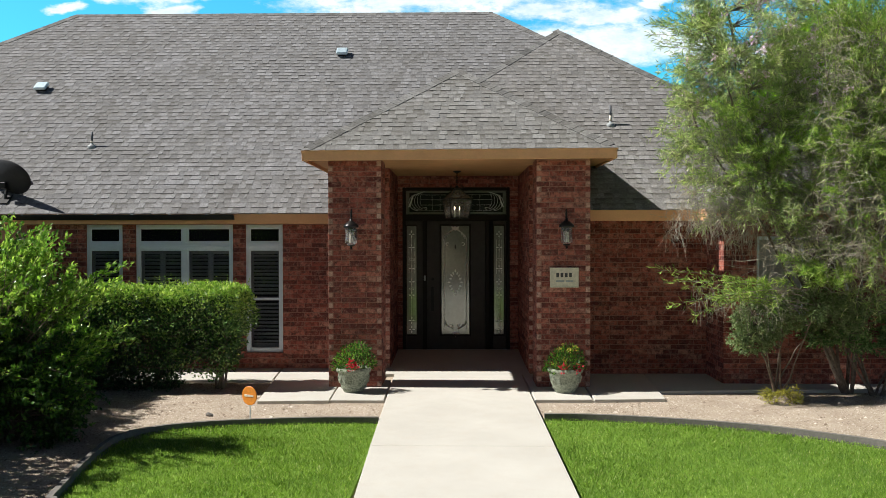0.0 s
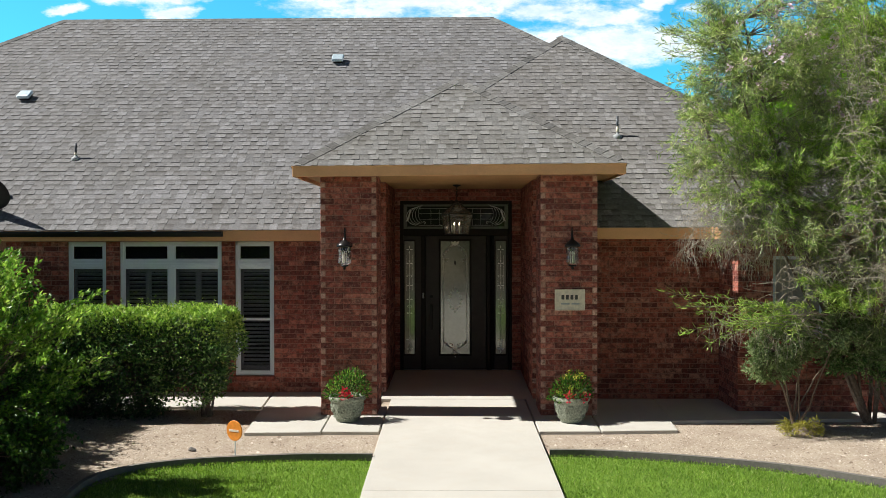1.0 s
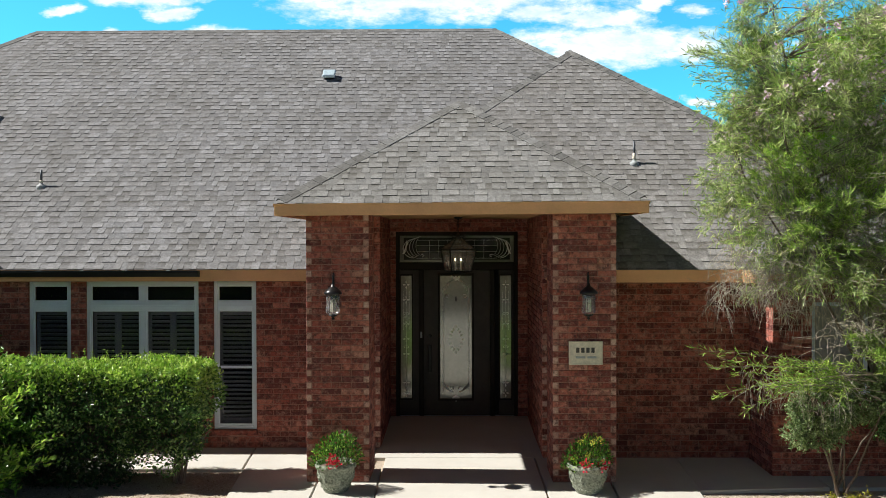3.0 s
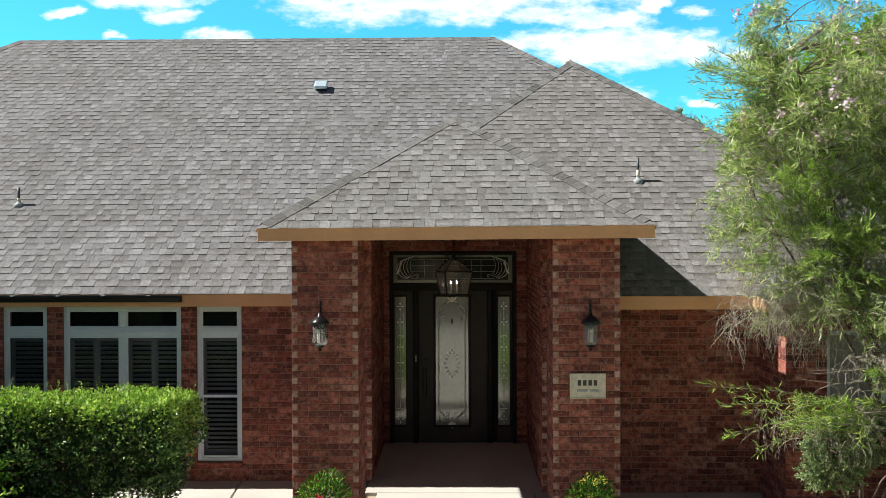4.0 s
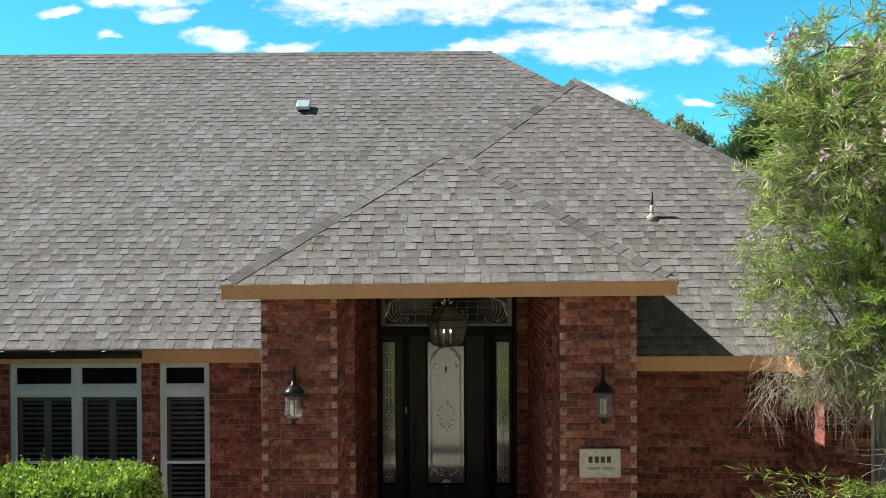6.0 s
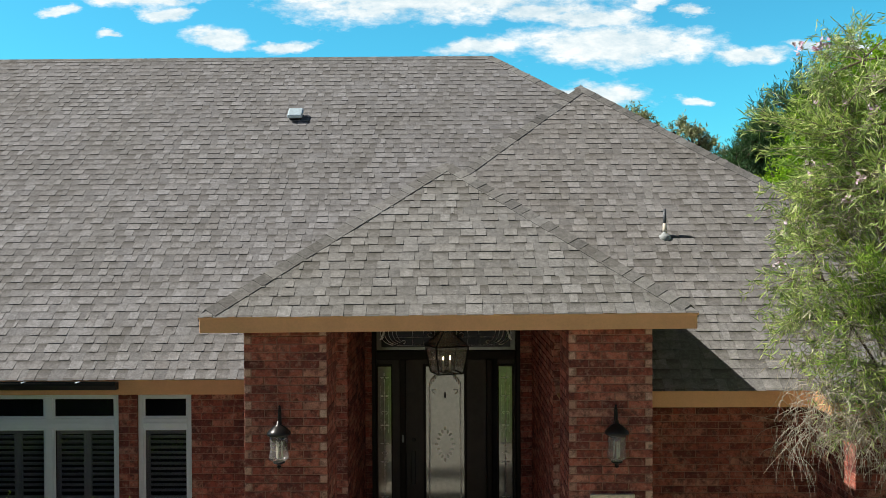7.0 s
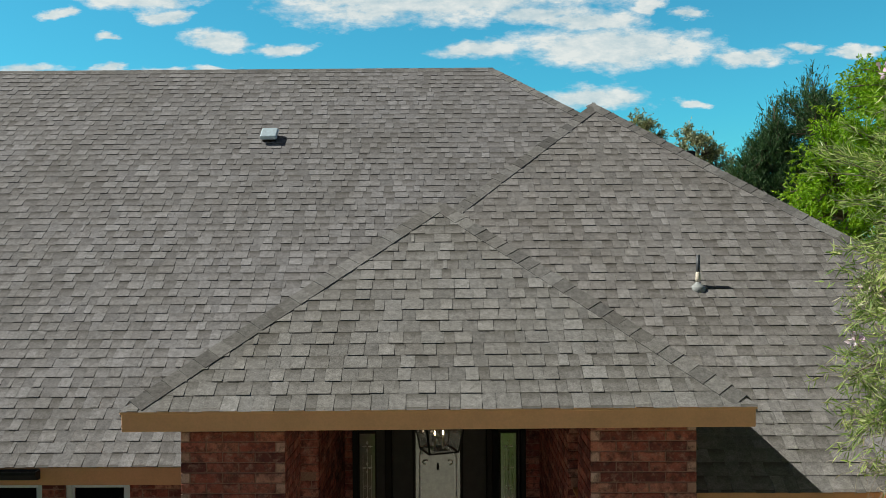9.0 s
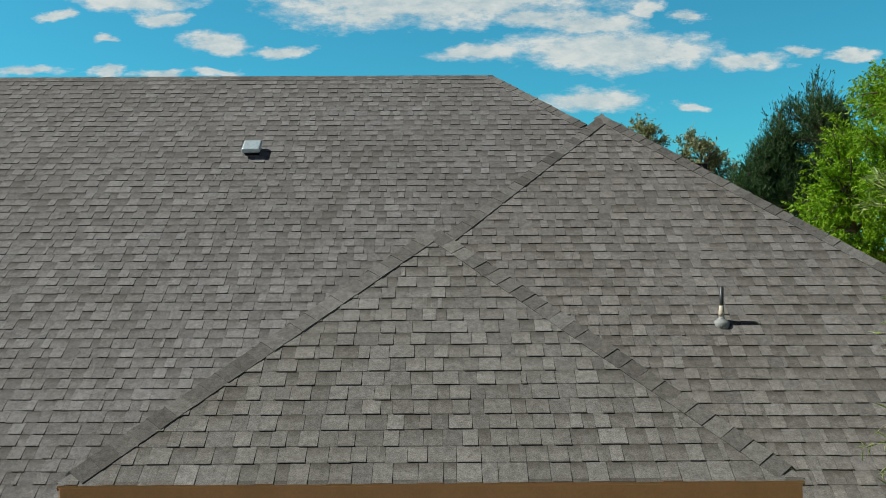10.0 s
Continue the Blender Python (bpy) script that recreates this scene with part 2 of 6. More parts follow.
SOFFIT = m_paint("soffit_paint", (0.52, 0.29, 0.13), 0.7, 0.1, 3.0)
FRAME = m_paint("frame_paint", (0.70, 0.78, 0.86), 0.45, 0.05)
SHUTTER = m_paint("shutter_paint", (0.25, 0.26, 0.285), 0.5, 0.06)
DOORWOOD = m_paint("dark_door_stain", (0.047, 0.040, 0.036), 0.5, 0.2, 9.0, 0.25)
DOORFRAME = m_paint("black_door_frame", (0.018, 0.014, 0.011), 0.55, 0.2, 9.0, 0.15)
BLACK = m_plain("black_metal", (0.012, 0.012, 0.012), 0.45, 0.0, 0.3)
IRON = m_plain("bronze_metal", (0.028, 0.027, 0.027), 0.3, 0.5)
STEEL = m_plain("galvanised_metal", (0.56, 0.70, 0.77), 0.4, 0.3)
PIPEGREY = m_plain("weathered_pipe", (0.075, 0.085, 0.095), 0.45, 0.3)
LEADGREY = m_plain("lead_grey", (0.33, 0.36, 0.36), 0.6, 0.0)
CONCRETE = m_concrete()
STONE_POT = m_cast("cast_stone", (0.33, 0.36, 0.29))
PLAQUE = m_plain("cast_plaque", (0.66, 0.60, 0.48), 0.6)
PLAQUE_INK = m_plain("plaque_ink", (0.06, 0.055, 0.05), 0.6)
GRAVEL_BED = m_gravel("gravel_bed_mat", False)
GRAVEL = m_gravel("gravel_stone_mat", True)
EDGING = m_plain("edging_mat", (0.17, 0.16, 0.145), 0.8, 0.0, 0.2)
ROOM_DARK = m_plain("painted_room_dark", (0.03, 0.03, 0.03), 0.9, 0.0, 0.1)
PANE = m_glass("window_glass", (0.006, 0.007, 0.008), 0.02, 0.87)
LAMPGLASS = m_glass("seeded_lamp_glass", (0.34, 0.34, 0.33), 0.12, 0.68)
SMOKEGLASS = m_glass("smoky_lantern_glass", (0.22, 0.22, 0.21), 0.18, 0.48)
DOORGLASS = m_plain("etched_door_glass", (0.30, 0.31, 0.275), 0.10, 0.35, 1.0)
TRANSOM = m_plain("leaded_transom_glass", (0.025, 0.027, 0.025), 0.06, 0.0, 0.6)
CAME = m_plain("lead_came", (0.78, 0.80, 0.75), 0.3, 0.25)
SCREEN = m_plain("grey_window_screen", (0.30, 0.30, 0.29), 0.8, 0.0, 0.2)
ORANGE = m_plain("orange_sign", (0.75, 0.26, 0.03), 0.5)
WHITE = m_plain("white_mark", (0.8, 0.74, 0.6), 0.6)
BULB = m_glow("candle_glow", (1.0, 0.78, 0.5), 14.0)
BARK_DARK = m_bark("dark_bark_mat", (0.045, 0.035, 0.028), (0.12, 0.095, 0.075))
BARK_PALE = m_bark("pale_bark_mat", (0.15, 0.125, 0.10), (0.40, 0.35, 0.29))
BARK = m_bark("bark_mat", (0.10, 0.075, 0.055), (0.26, 0.21, 0.165))
WILLOW_TWIG = m_bark("grey_twig_mat", (0.22, 0.19, 0.15), (0.48, 0.43, 0.36))
TWIG = m_bark("dry_twig_mat", (0.30, 0.26, 0.20), (0.58, 0.53, 0.44))
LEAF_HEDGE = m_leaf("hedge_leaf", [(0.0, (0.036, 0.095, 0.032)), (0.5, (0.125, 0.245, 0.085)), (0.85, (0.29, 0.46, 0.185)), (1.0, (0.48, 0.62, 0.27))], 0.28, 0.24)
# for young shoots, and for sunlight painted onto the hedge top
LEAF_HEDGE_SUNLIT_YOUNG = m_leaf("sunlit_young_hedge_leaf", [(0.0, (0.15, 0.29, 0.045)), (0.5, (0.32, 0.51, 0.095)), (1.0, (0.58, 0.70, 0.22))], 0.35, 0.32)
LEAF_TREE = m_leaf("broad_leaf", [(0.0, (0.018, 0.06, 0.010)), (0.55, (0.062, 0.17, 0.022)), (0.85, (0.18, 0.36, 0.052)), (1.0, (0.38, 0.57, 0.11))], 0.35, 0.3)
# crown shade and spray sunlight are painted into these two leaf colours
LEAF_SHADE = m_leaf("shaded_broad_leaf", [(0.0, (0.012, 0.04, 0.008)), (0.6, (0.04, 0.11, 0.016)), (1.0, (0.12, 0.24, 0.04))], 0.2, 0.3)
LEAF_SPRAY = m_leaf("sunlit_broad_leaf", [(0.0, (0.08, 0.19, 0.024)), (0.5, (0.21, 0.39, 0.062)), (1.0, (0.48, 0.63, 0.16))], 0.42, 0.32)
LEAF_WILLOW = m_leaf("willow_leaf", [(0.0, (0.15, 0.24, 0.08)), (0.35, (0.34, 0.47, 0.17)), (0.7, (0.57, 0.67, 0.31)), (0.92, (0.76, 0.80, 0.50)), (1.0, (0.86, 0.85, 0.70))], 0.55, 0.4)
LEAF_DRY = m_leaf("dry_leaf", [(0.0, (0.32, 0.27, 0.19)), (0.6, (0.55, 0.49, 0.38)), (1.0, (0.75, 0.70, 0.58))], 0.3)
LEAF_LIME = m_leaf("lime_leaf", [(0.0, (0.13, 0.27, 0.015)), (0.5, (0.26, 0.47, 0.025)), (1.0, (0.42, 0.62, 0.06))], 0.45)
LEAF_HEDGE_SHADE = m_leaf("shaded_hedge_leaf", [(0.0, (0.022, 0.06, 0.024)), (0.6, (0.045, 0.10, 0.04)), (1.0, (0.09, 0.16, 0.055))], 0.15)
LEAF_CONIFER = m_leaf("far_conifer_leaf", [(0.0, (0.03, 0.085, 0.036)), (0.6, (0.07, 0.16, 0.07)), (1.0, (0.14, 0.26, 0.10))], 0.2)
LEAF_OLIVE = m_leaf("olive_leaf", [(0.0, (0.20, 0.22, 0.12)), (0.6, (0.36, 0.39, 0.23)), (1.0, (0.52, 0.53, 0.36))], 0.3)
LEAF_SPRIG = m_leaf("sprig_leaf", [(0.0, (0.13, 0.24, 0.05)), (0.5, (0.33, 0.50, 0.11)), (1.0, (0.63, 0.73, 0.27))], 0.45, 0.4)
LEAF_GOLD = m_leaf("golden_leaf", [(0.0, (0.26, 0.27, 0.035)), (0.5, (0.50, 0.47, 0.06)), (1.0, (0.70, 0.64, 0.16))], 0.3)
LEAF_SAGE = m_leaf("sage_leaf", [(0.0, (0.09, 0.14, 0.055)), (0.5, (0.20, 0.29, 0.12)), (1.0, (0.42, 0.50, 0.27))], 0.25)
PETAL_PINK = m_leaf("pink_petal", [(0.0, (0.66, 0.40, 0.60)), (1.0, (0.86, 0.74, 0.86))], 0.06)
PETAL_RED = m_leaf("red_petal", [(0.0, (0.50, 0.01, 0.03)), (1.0, (0.75, 0.04, 0.10))], 0.3)
PETAL_YELLOW = m_leaf("yellow_petal", [(0.0, (0.55, 0.50, 0.05)), (1.0, (0.8, 0.72, 0.15))], 0.3)
GRASS = m_leaf("grass_blade_mat", [(0.0, (0.135, 0.245, 0.034)), (0.5, (0.245, 0.405, 0.062)), (0.9, (0.35, 0.50, 0.105)), (1.0, (0.56, 0.60, 0.30))], 0.35)


def m_lawn():
    m, n = material("lawn_soil_mat", 0.95, 0.1)
    a, b = n.noise(n.pos, 90.0, 3.0, 0.7), n.noise(n.pos, 1.3, 5.0, 0.6)
    c = n.ramp(a, [(0.3, (0.10, 0.18, 0.024)), (0.7, (0.20, 0.335, 0.05))])
    col(n, n.mix(1.0, c, n.ramp(b, [(0.3, (0.8, 0.85, 0.8)), (0.7, (1.15, 1.1, 1.1))]), "MULTIPLY"))
    bump(n, a, 0.8, 0.02)
    return m


def m_asphalt():
    m, n = material("asphalt_mat", 0.9, 0.2)
    a = n.noise(n.pos, 80.0, 3.0, 0.7)
    col(n, n.ramp(a, [(0.3, (0.04, 0.04, 0.042)), (0.7, (0.075, 0.073, 0.07))]))
    return m


LAWN = m_lawn()
DIRT = m_paint("dry_ground_mat", (0.22, 0.185, 0.12), 0.95, 0.3, 0.6, 0.1)
ASPHALT = m_asphalt()


# ---- mesh helpers ----
def mesh_np(name, verts, faces, mat):
    """A mesh from arrays; all faces have the same number of corners."""
    verts, faces = np.asarray(verts, np.float32), np.asarray(faces, np.int32)
    me = bpy.data.meshes.new(name)
    k = faces.shape[1]
    me.vertices.add(len(verts))
    me.vertices.foreach_set("co", verts.ravel())
    me.loops.add(faces.size)
    me.loops.foreach_set("vertex_index", faces.ravel())
    me.polygons.add(len(faces))
    me.polygons.foreach_set("loop_start", np.arange(0, faces.size, k, dtype=np.int32))
    me.update(calc_edges=True)
    me.validate()
    me.materials.append(mat)
    return me


def thing(name, label="", category="", group="", kind="", at=(0, 0, 0)):
    ob = new(name)
    ob.location = at
    ob.empty_display_size = 0.1
    return tagged(ob, label, category, group, kind)


def child(name, me, parent, label="", m=None):
    ob = new(name, me)
    ob.parent = parent
    if m is not None:
        ob.matrix_local = m
    if label:
        ob["label"] = label
    return ob


def part(name, bm, mat, parent, label="", smooth=False):
    me = bpy.data.meshes.new(name)
    bmesh.ops.recalc_face_normals(bm, faces=bm.faces[:])
    bm.to_mesh(me)
    bm.free()
    me.materials.append(mat)
    if smooth:
        for p in me.polygons:
            p.use_smooth = True
    return child(name, me, parent, label)


def solo(name, bm, mat, label="", category="", group="", kind="", smooth=False):
    ob = part(name, bm, mat, None, "", smooth)
    return tagged(ob, label, category, group, kind)


def box(lo, hi, bevel=0.0, bm=None, seg=1):
    bm = bm or bmesh.new()
    lo, hi = Vector(lo), Vector(hi)
    made = bmesh.ops.create_cube(bm, size=1.0, matrix=Matrix.Translation((lo + hi) / 2) @ Matrix.Diagonal((*(hi - lo), 1)))["verts"]
    if bevel:
        edges = list({e for v in made for e in v.link_edges})
        bmesh.ops.bevel(bm, geom=edges, offset=bevel, segments=seg, affect="EDGES", profile=0.5)
    return bm


def lathe(profile, steps=24, bm=None, at=(0, 0, 0)):
    """A turned shape from (radius, height) pairs."""
    bm = bm or bmesh.new()
    rings = []
    for r, z in profile:
        rings.append([bm.verts.new((at[0] + r * math.cos(2 * math.pi * k / steps), at[1] + r * math.sin(2 * math.pi * k / steps), at[2] + z)) for k in range(steps)])
    for a, b in zip(rings, rings[1:]):
        for k in range(steps):
            bm.faces.new((a[k], a[(k + 1) % steps], b[(k + 1) % steps], b[k]))
    if profile[0][0] > 1e-4:
        bm.faces.new(rings[0][::-1])
    if profile[-1][0] > 1e-4:
        bm.faces.new(rings[-1])
    return bm


def tube(points, radii, sides=6, bm=None):
    """A tapered tube along points."""
    bm = bm or bmesh.new()
    pts = [Vector(p) for p in points]
    radii = [float(r) for r in radii] if hasattr(radii, "__len__") else [radii] * len(pts)
    rings, side = [], Vector((0.31, 0.87, 0.38))
    for i, p in enumerate(pts):
        d = (pts[min(i + 1, len(pts) - 1)] - pts[max(i - 1, 0)]).normalized()
        a = (side - d * side.dot(d))
        a = a.normalized() if a.length > 1e-3 else d.orthogonal().normalized()
        b = d.cross(a)
        rings.append([bm.verts.new(p + radii[i] * (math.cos(2 * math.pi * k / sides) * a + math.sin(2 * math.pi * k / sides) * b)) for k in range(sides)])
    for r, s in zip(rings, rings[1:]):
        for k in range(sides):
            bm.faces.new((r[k], r[(k + 1) % sides], s[(k + 1) % sides], s[k]))
    bm.faces.new(rings[0][::-1])
    bm.faces.new(rings[-1])
    return bm


def prism(poly, lo, hi, bm=None):
    """A flat polygon (x, y) or (x, y, z offset) drawn up from lo to hi."""
    bm = bm or bmesh.new()
    under = [bm.verts.new((p[0], p[1], lo + (p[2] if len(p) > 2 else 0))) for p in poly]
    over = [bm.verts.new((p[0], p[1], hi + (p[2] if len(p) > 2 else 0))) for p in poly]
    bm.faces.new(under[::-1])
    bm.faces.new(over)
    for i in range(len(poly)):
        j = (i + 1) % len(poly)
        bm.faces.new((under[i], under[j], over[j], over[i]))
    return bm


def tubes_np(paths, radii0, radii1, sides=3):
    """Many thin twigs: arrays of points (n, k, 3) to verts and quads."""
    P = np.asarray(paths, float)
    n, k, _ = P.shape
    d = np.gradient(P, axis=1)
    d /= np.linalg.norm(d, axis=2, keepdims=True) + 1e-9
    a = np.cross(d, np.array([0.31, 0.87, 0.38]))
    a /= np.linalg.norm(a, axis=2, keepdims=True) + 1e-9
    b = np.cross(d, a)
    r = np.linspace(0, 1, k)[None, :, None]
    rad = np.reshape(radii0, (-1, 1, 1)) * (1 - r) + np.reshape(radii1, (-1, 1, 1)) * r
    rings = [P + rad * (np.cos(2 * np.pi * s / sides) * a + np.sin(2 * np.pi * s / sides) * b) for s in range(sides)]
    V = np.stack(rings, 2)  # n, k, sides, 3
    idx = np.arange(n * k * sides).reshape(n, k, sides)
    f = []
    for s in range(sides):
        t = (s + 1) % sides
        f.append(np.stack([idx[:, :-1, s], idx[:, :-1, t], idx[:, 1:, t], idx[:, 1:, s]], -1).reshape(-1, 4))
    return V.reshape(-1, 3), np.concatenate(f)


def leaves_np(base, along, length, width, rng, curl=0.25):
    """Folded leaves: arrays of places, directions, lengths and widths to verts and triangles."""
    n = len(base)
    along = along / (np.linalg.norm(along, axis=1, keepdims=True) + 1e-9)
    side = np.cross(along, rng.normal(size=(n, 3)))
    side /= np.linalg.norm(side, axis=1, keepdims=True) + 1e-9
    up = np.cross(side, along)
    L, W = np.reshape(length, (-1, 1)) * np.ones((n, 1)), np.reshape(width, (-1, 1)) * np.ones((n, 1))
    tip = base + along * L - up * L * curl * 0.5
    mid = base + along * L * 0.5
    V = np.stack([base, mid + side * W * 0.5 + up * W * curl, tip, mid - side * W * 0.5 + up * W * curl], 1).reshape(-1, 3)
    i = np.arange(n)[:, None] * 4
    F = np.concatenate([i + [[0, 1, 2]], i + [[0, 2, 3]]], 0)
    return V, F


# ---- the ground ----
def z_slab(y):
    """The paving falls gently away from the house."""
    return 0.030 * max(0.0, y - 1.4)


ground = solo("ground", prism([(-400, -400), (400, -400), (400, 600), (-400, 600)], -0.5, -0.09), DIRT, "wide flat dry grass ground reaching the horizon", "ground", kind="structure")
EDGE_L = [(-0.98, -1.98), (-1.74, -1.99), (-2.52, -2.11), (-3.10, -2.27), (-3.55, -2.55), (-3.78, -3.05), (-3.66, -4.1), (-3.48, -5.1), (-3.35, -6.2), (-3.3, -14.1)]
EDGE_R = [(1.04, -1.76), (1.69, -1.80), (2.59, -2.03), (3.47, -2.38), (4.02, -2.75), (4.55, -3.2), (5.3, -4.2), (5.8, -5.6), (6.0, -14.1)]
bed = bmesh.new()
prism([*EDGE_L, (-14, -14.1), (-14, 2.2), (-0.9, 2.2)], -0.09, -0.045, bed)
prism([*EDGE_R[::-1], (0.9, 2.2), (14, 2.2), (14, -14.1)], -0.09, -0.045, bed)
solo("gravel_bed", bed, GRAVEL_BED, "tan crushed gravel planting bed beside the walk", "gravel bed", kind="structure")
LAWN_Z = -0.035
for name, pts in (("lawn_west", [(-0.94, -2.02), *[(x + 0.05, y - 0.04) for x, y in EDGE_L], (-1.02, -14.1)]), ("lawn_east", [(1.02, -1.82), *[(x - 0.03, y - 0.05) for x, y in EDGE_R], (1.07, -14.1)])):
    solo(name, prism(pts[::-1] if name == "lawn_west" else pts, -0.09, LAWN_Z - 0.012), LAWN, "green mown lawn turf beside the concrete walk", "lawn", kind="structure")


def ribbon(pts, w, lo, hi, bm):
    """A low upright strip along a line, w wide."""
    P = [Vector((x, y, 0)) for x, y in pts]
    rows = []
    for i, p in enumerate(P):
        d = (P[min(i + 1, len(P) - 1)] - P[max(i - 1, 0)]).normalized()
        s = Vector((-d.y, d.x, 0)) * w / 2
        rows.append([bm.verts.new((*(p + s).xy, lo)), bm.verts.new((*(p + s).xy, hi)), bm.verts.new((*(p - s).xy, hi)), bm.verts.new((*(p - s).xy, lo))])
    for a, b in zip(rows, rows[1:]):
        for k in range(4):
            bm.faces.new((a[k], a[(k + 1) % 4], b[(k + 1) % 4], b[k]))
    bm.faces.new(rows[0])
    bm.faces.new(rows[-1][::-1])
    return bm


def smooth_line(pts, n=6):
    out = []
    P = [Vector((*p, 0)) for p in pts]
    for i in range(len(P) - 1):
        a, b, c, d = P[max(i - 1, 0)], P[i], P[i + 1], P[min(i + 2, len(P) - 1)]
        for k in range(n):
            t = k / n
            q = 0.5 * (2 * b + (c - a) * t + (2 * a - 5 * b + 4 * c - d) * t * t + (3 * b - 3 * c + d - a) * t ** 3)
            out.append((q.x, q.y))
    return out + [pts[-1]]


for name, pts in (("edging_west", EDGE_L), ("edging_east", EDGE_R)):
    solo(name, ribbon(smooth_line(pts), 0.055, -0.09, 0.03, bmesh.new()), EDGING, "dark grey landscape edging strip between gravel and lawn", "edging", kind="structure")

# paving: each poured slab is a piece of the pavement, with a groove between
pavement = thing("pavement", "pale tan concrete walk and entry paving", "pavement", kind="structure")
SLABS = [
    [(-1.04, 1.45), (-0.955, -3.3), (1.005, -3.3), (1.0, 1.45)],
    [(-0.955, -3.3), (-0.90, -5.6), (1.01, -5.6), (1.005, -3.3)],
    [(-0.90, -5.6), (-0.84, -8.2), (1.02, -8.2), (1.01, -5.6)],
    [(-1.75, -0.76), (-1.02, -0.76), (-1.05, 0.9), (-1.80, 0.9)],
    [(-2.72, -0.84), (-1.76, -0.78), (-1.81, 0.9), (-2.86, 0.9)],
    [(-2.86, 0.9), (-1.2, 0.9), (-1.2, 1.96), (-2.94, 1.96)],
    [(-5.2, 0.85), (-2.87, 0.85), (-2.95, 1.96), (-5.2, 1.96)],
    [(-7.6, 0.85), (-5.21, 0.85), (-5.21, 1.96), (-7.6, 1.96)],
    [(-1.2, 1.45), (1.16, 1.45), (1.16, 3.9), (-1.2, 3.9)],
    [(1.02, -0.72), (1.80, -0.70), (1.88, 1.5), (1.02, 1.5)],
    [(1.82, -0.70), (2.80, -0.63), (2.96, 1.5), (1.90, 1.5)],
    [(2.83, -0.08), (4.45, 0.06), (4.45, 1.6), (2.97, 1.6)],
    [(4.46, 0.06), (6.4, 0.1), (6.4, 1.3), (4.46, 1.3)],
    [(6.41, 0.1), (9.5, 0.1), (9.5, 1.3), (6.41, 1.3)],
]
for k, poly in enumerate(SLABS):
    c = Vector((sum(p[0] for p in poly) / 4, sum(p[1] for p in poly) / 4))
    bm = prism([(*(Vector(p) + (c - Vector(p)).normalized() * 0.007), z_slab(p[1])) for p in poly], -0.09, 0.0 + 0.0012 * (k % 3))
    top = [e for e in bm.edges if all(abs(v.co.z - (0.0012 * (k % 3)) - z_slab(v.co.y)) < 0.01 for v in e.verts)]
    bmesh.ops.bevel(bm, geom=top, offset=0.006, segments=1, affect="EDGES")
    part("slab", bm, CONCRETE, pavement)
# the far side of the street, behind the camera
solo("sidewalk", box((-60, -15.6, -0.09), (60, -14.2, 0.0)), CONCRETE, "pale concrete public sidewalk by the street", "sidewalk", kind="structure")
solo("driveway_walk", box((-1.0, -14.2, -0.09), (1.05, -8.2, -0.002)), CONCRETE, "pale concrete walk leading to the street", "walk", kind="structure")
solo("road", box((-120, -26, -0.085), (120, -16, -0.075)), ASPHALT, "grey asphalt street", "road", kind="structure")

# ---- roofs ----
PITCH, EXPO = 0.775, 0.1375
UNIT = {}


def unit_tab(h, mat):
    """A shingle tab one wide and one high, thicker at its lower edge."""
    if (h, mat.name) not in UNIT:
        v = [(0.012, 0.06, 0), (0.988, 0.06, 0), (0.988, -0.01, h), (0.012, -0.01, h), (0.012, 1.02, 0.003), (0.988, 1.02, 0.003)]
        me = bpy.data.meshes.new("shingle")
        me.from_pydata(v, [], [(0, 1, 2, 3), (3, 2, 5, 4), (0, 3, 4), (1, 5, 2)])
        me.materials.append(mat)
        UNIT[h, mat.name] = me
    return UNIT[h, mat.name]


def row_span(poly, v):
    xs = []
    for (u0, v0), (u1, v1) in zip(poly, poly[1:] + poly[:1]):
        if (v0 - v) * (v1 - v) <= 0 and abs(v1 - v0) > 1e-9:
            xs.append(u0 + (u1 - u0) * (v - v0) / (v1 - v0))
    return (min(xs), max(xs)) if len(xs) > 1 else None


def deck(name, pts, label, thick=0.09, mat=None):
    """A roof deck as a slab under the shingles, from points of its plane."""
    bm = bmesh.new()
    over = [bm.verts.new(p) for p in pts]
    under = [bm.verts.new((p[0], p[1], p[2] - thick)) for p in pts]
    bm.faces.new(over)
    bm.faces.new(under[::-1])
    for i in range(len(pts)):
        j = (i + 1) % len(pts)
        bm.faces.new((over[i], under[i], under[j], over[j]))
    return solo(name, bm, mat or SHINGLE, label, "roof", kind="structure")


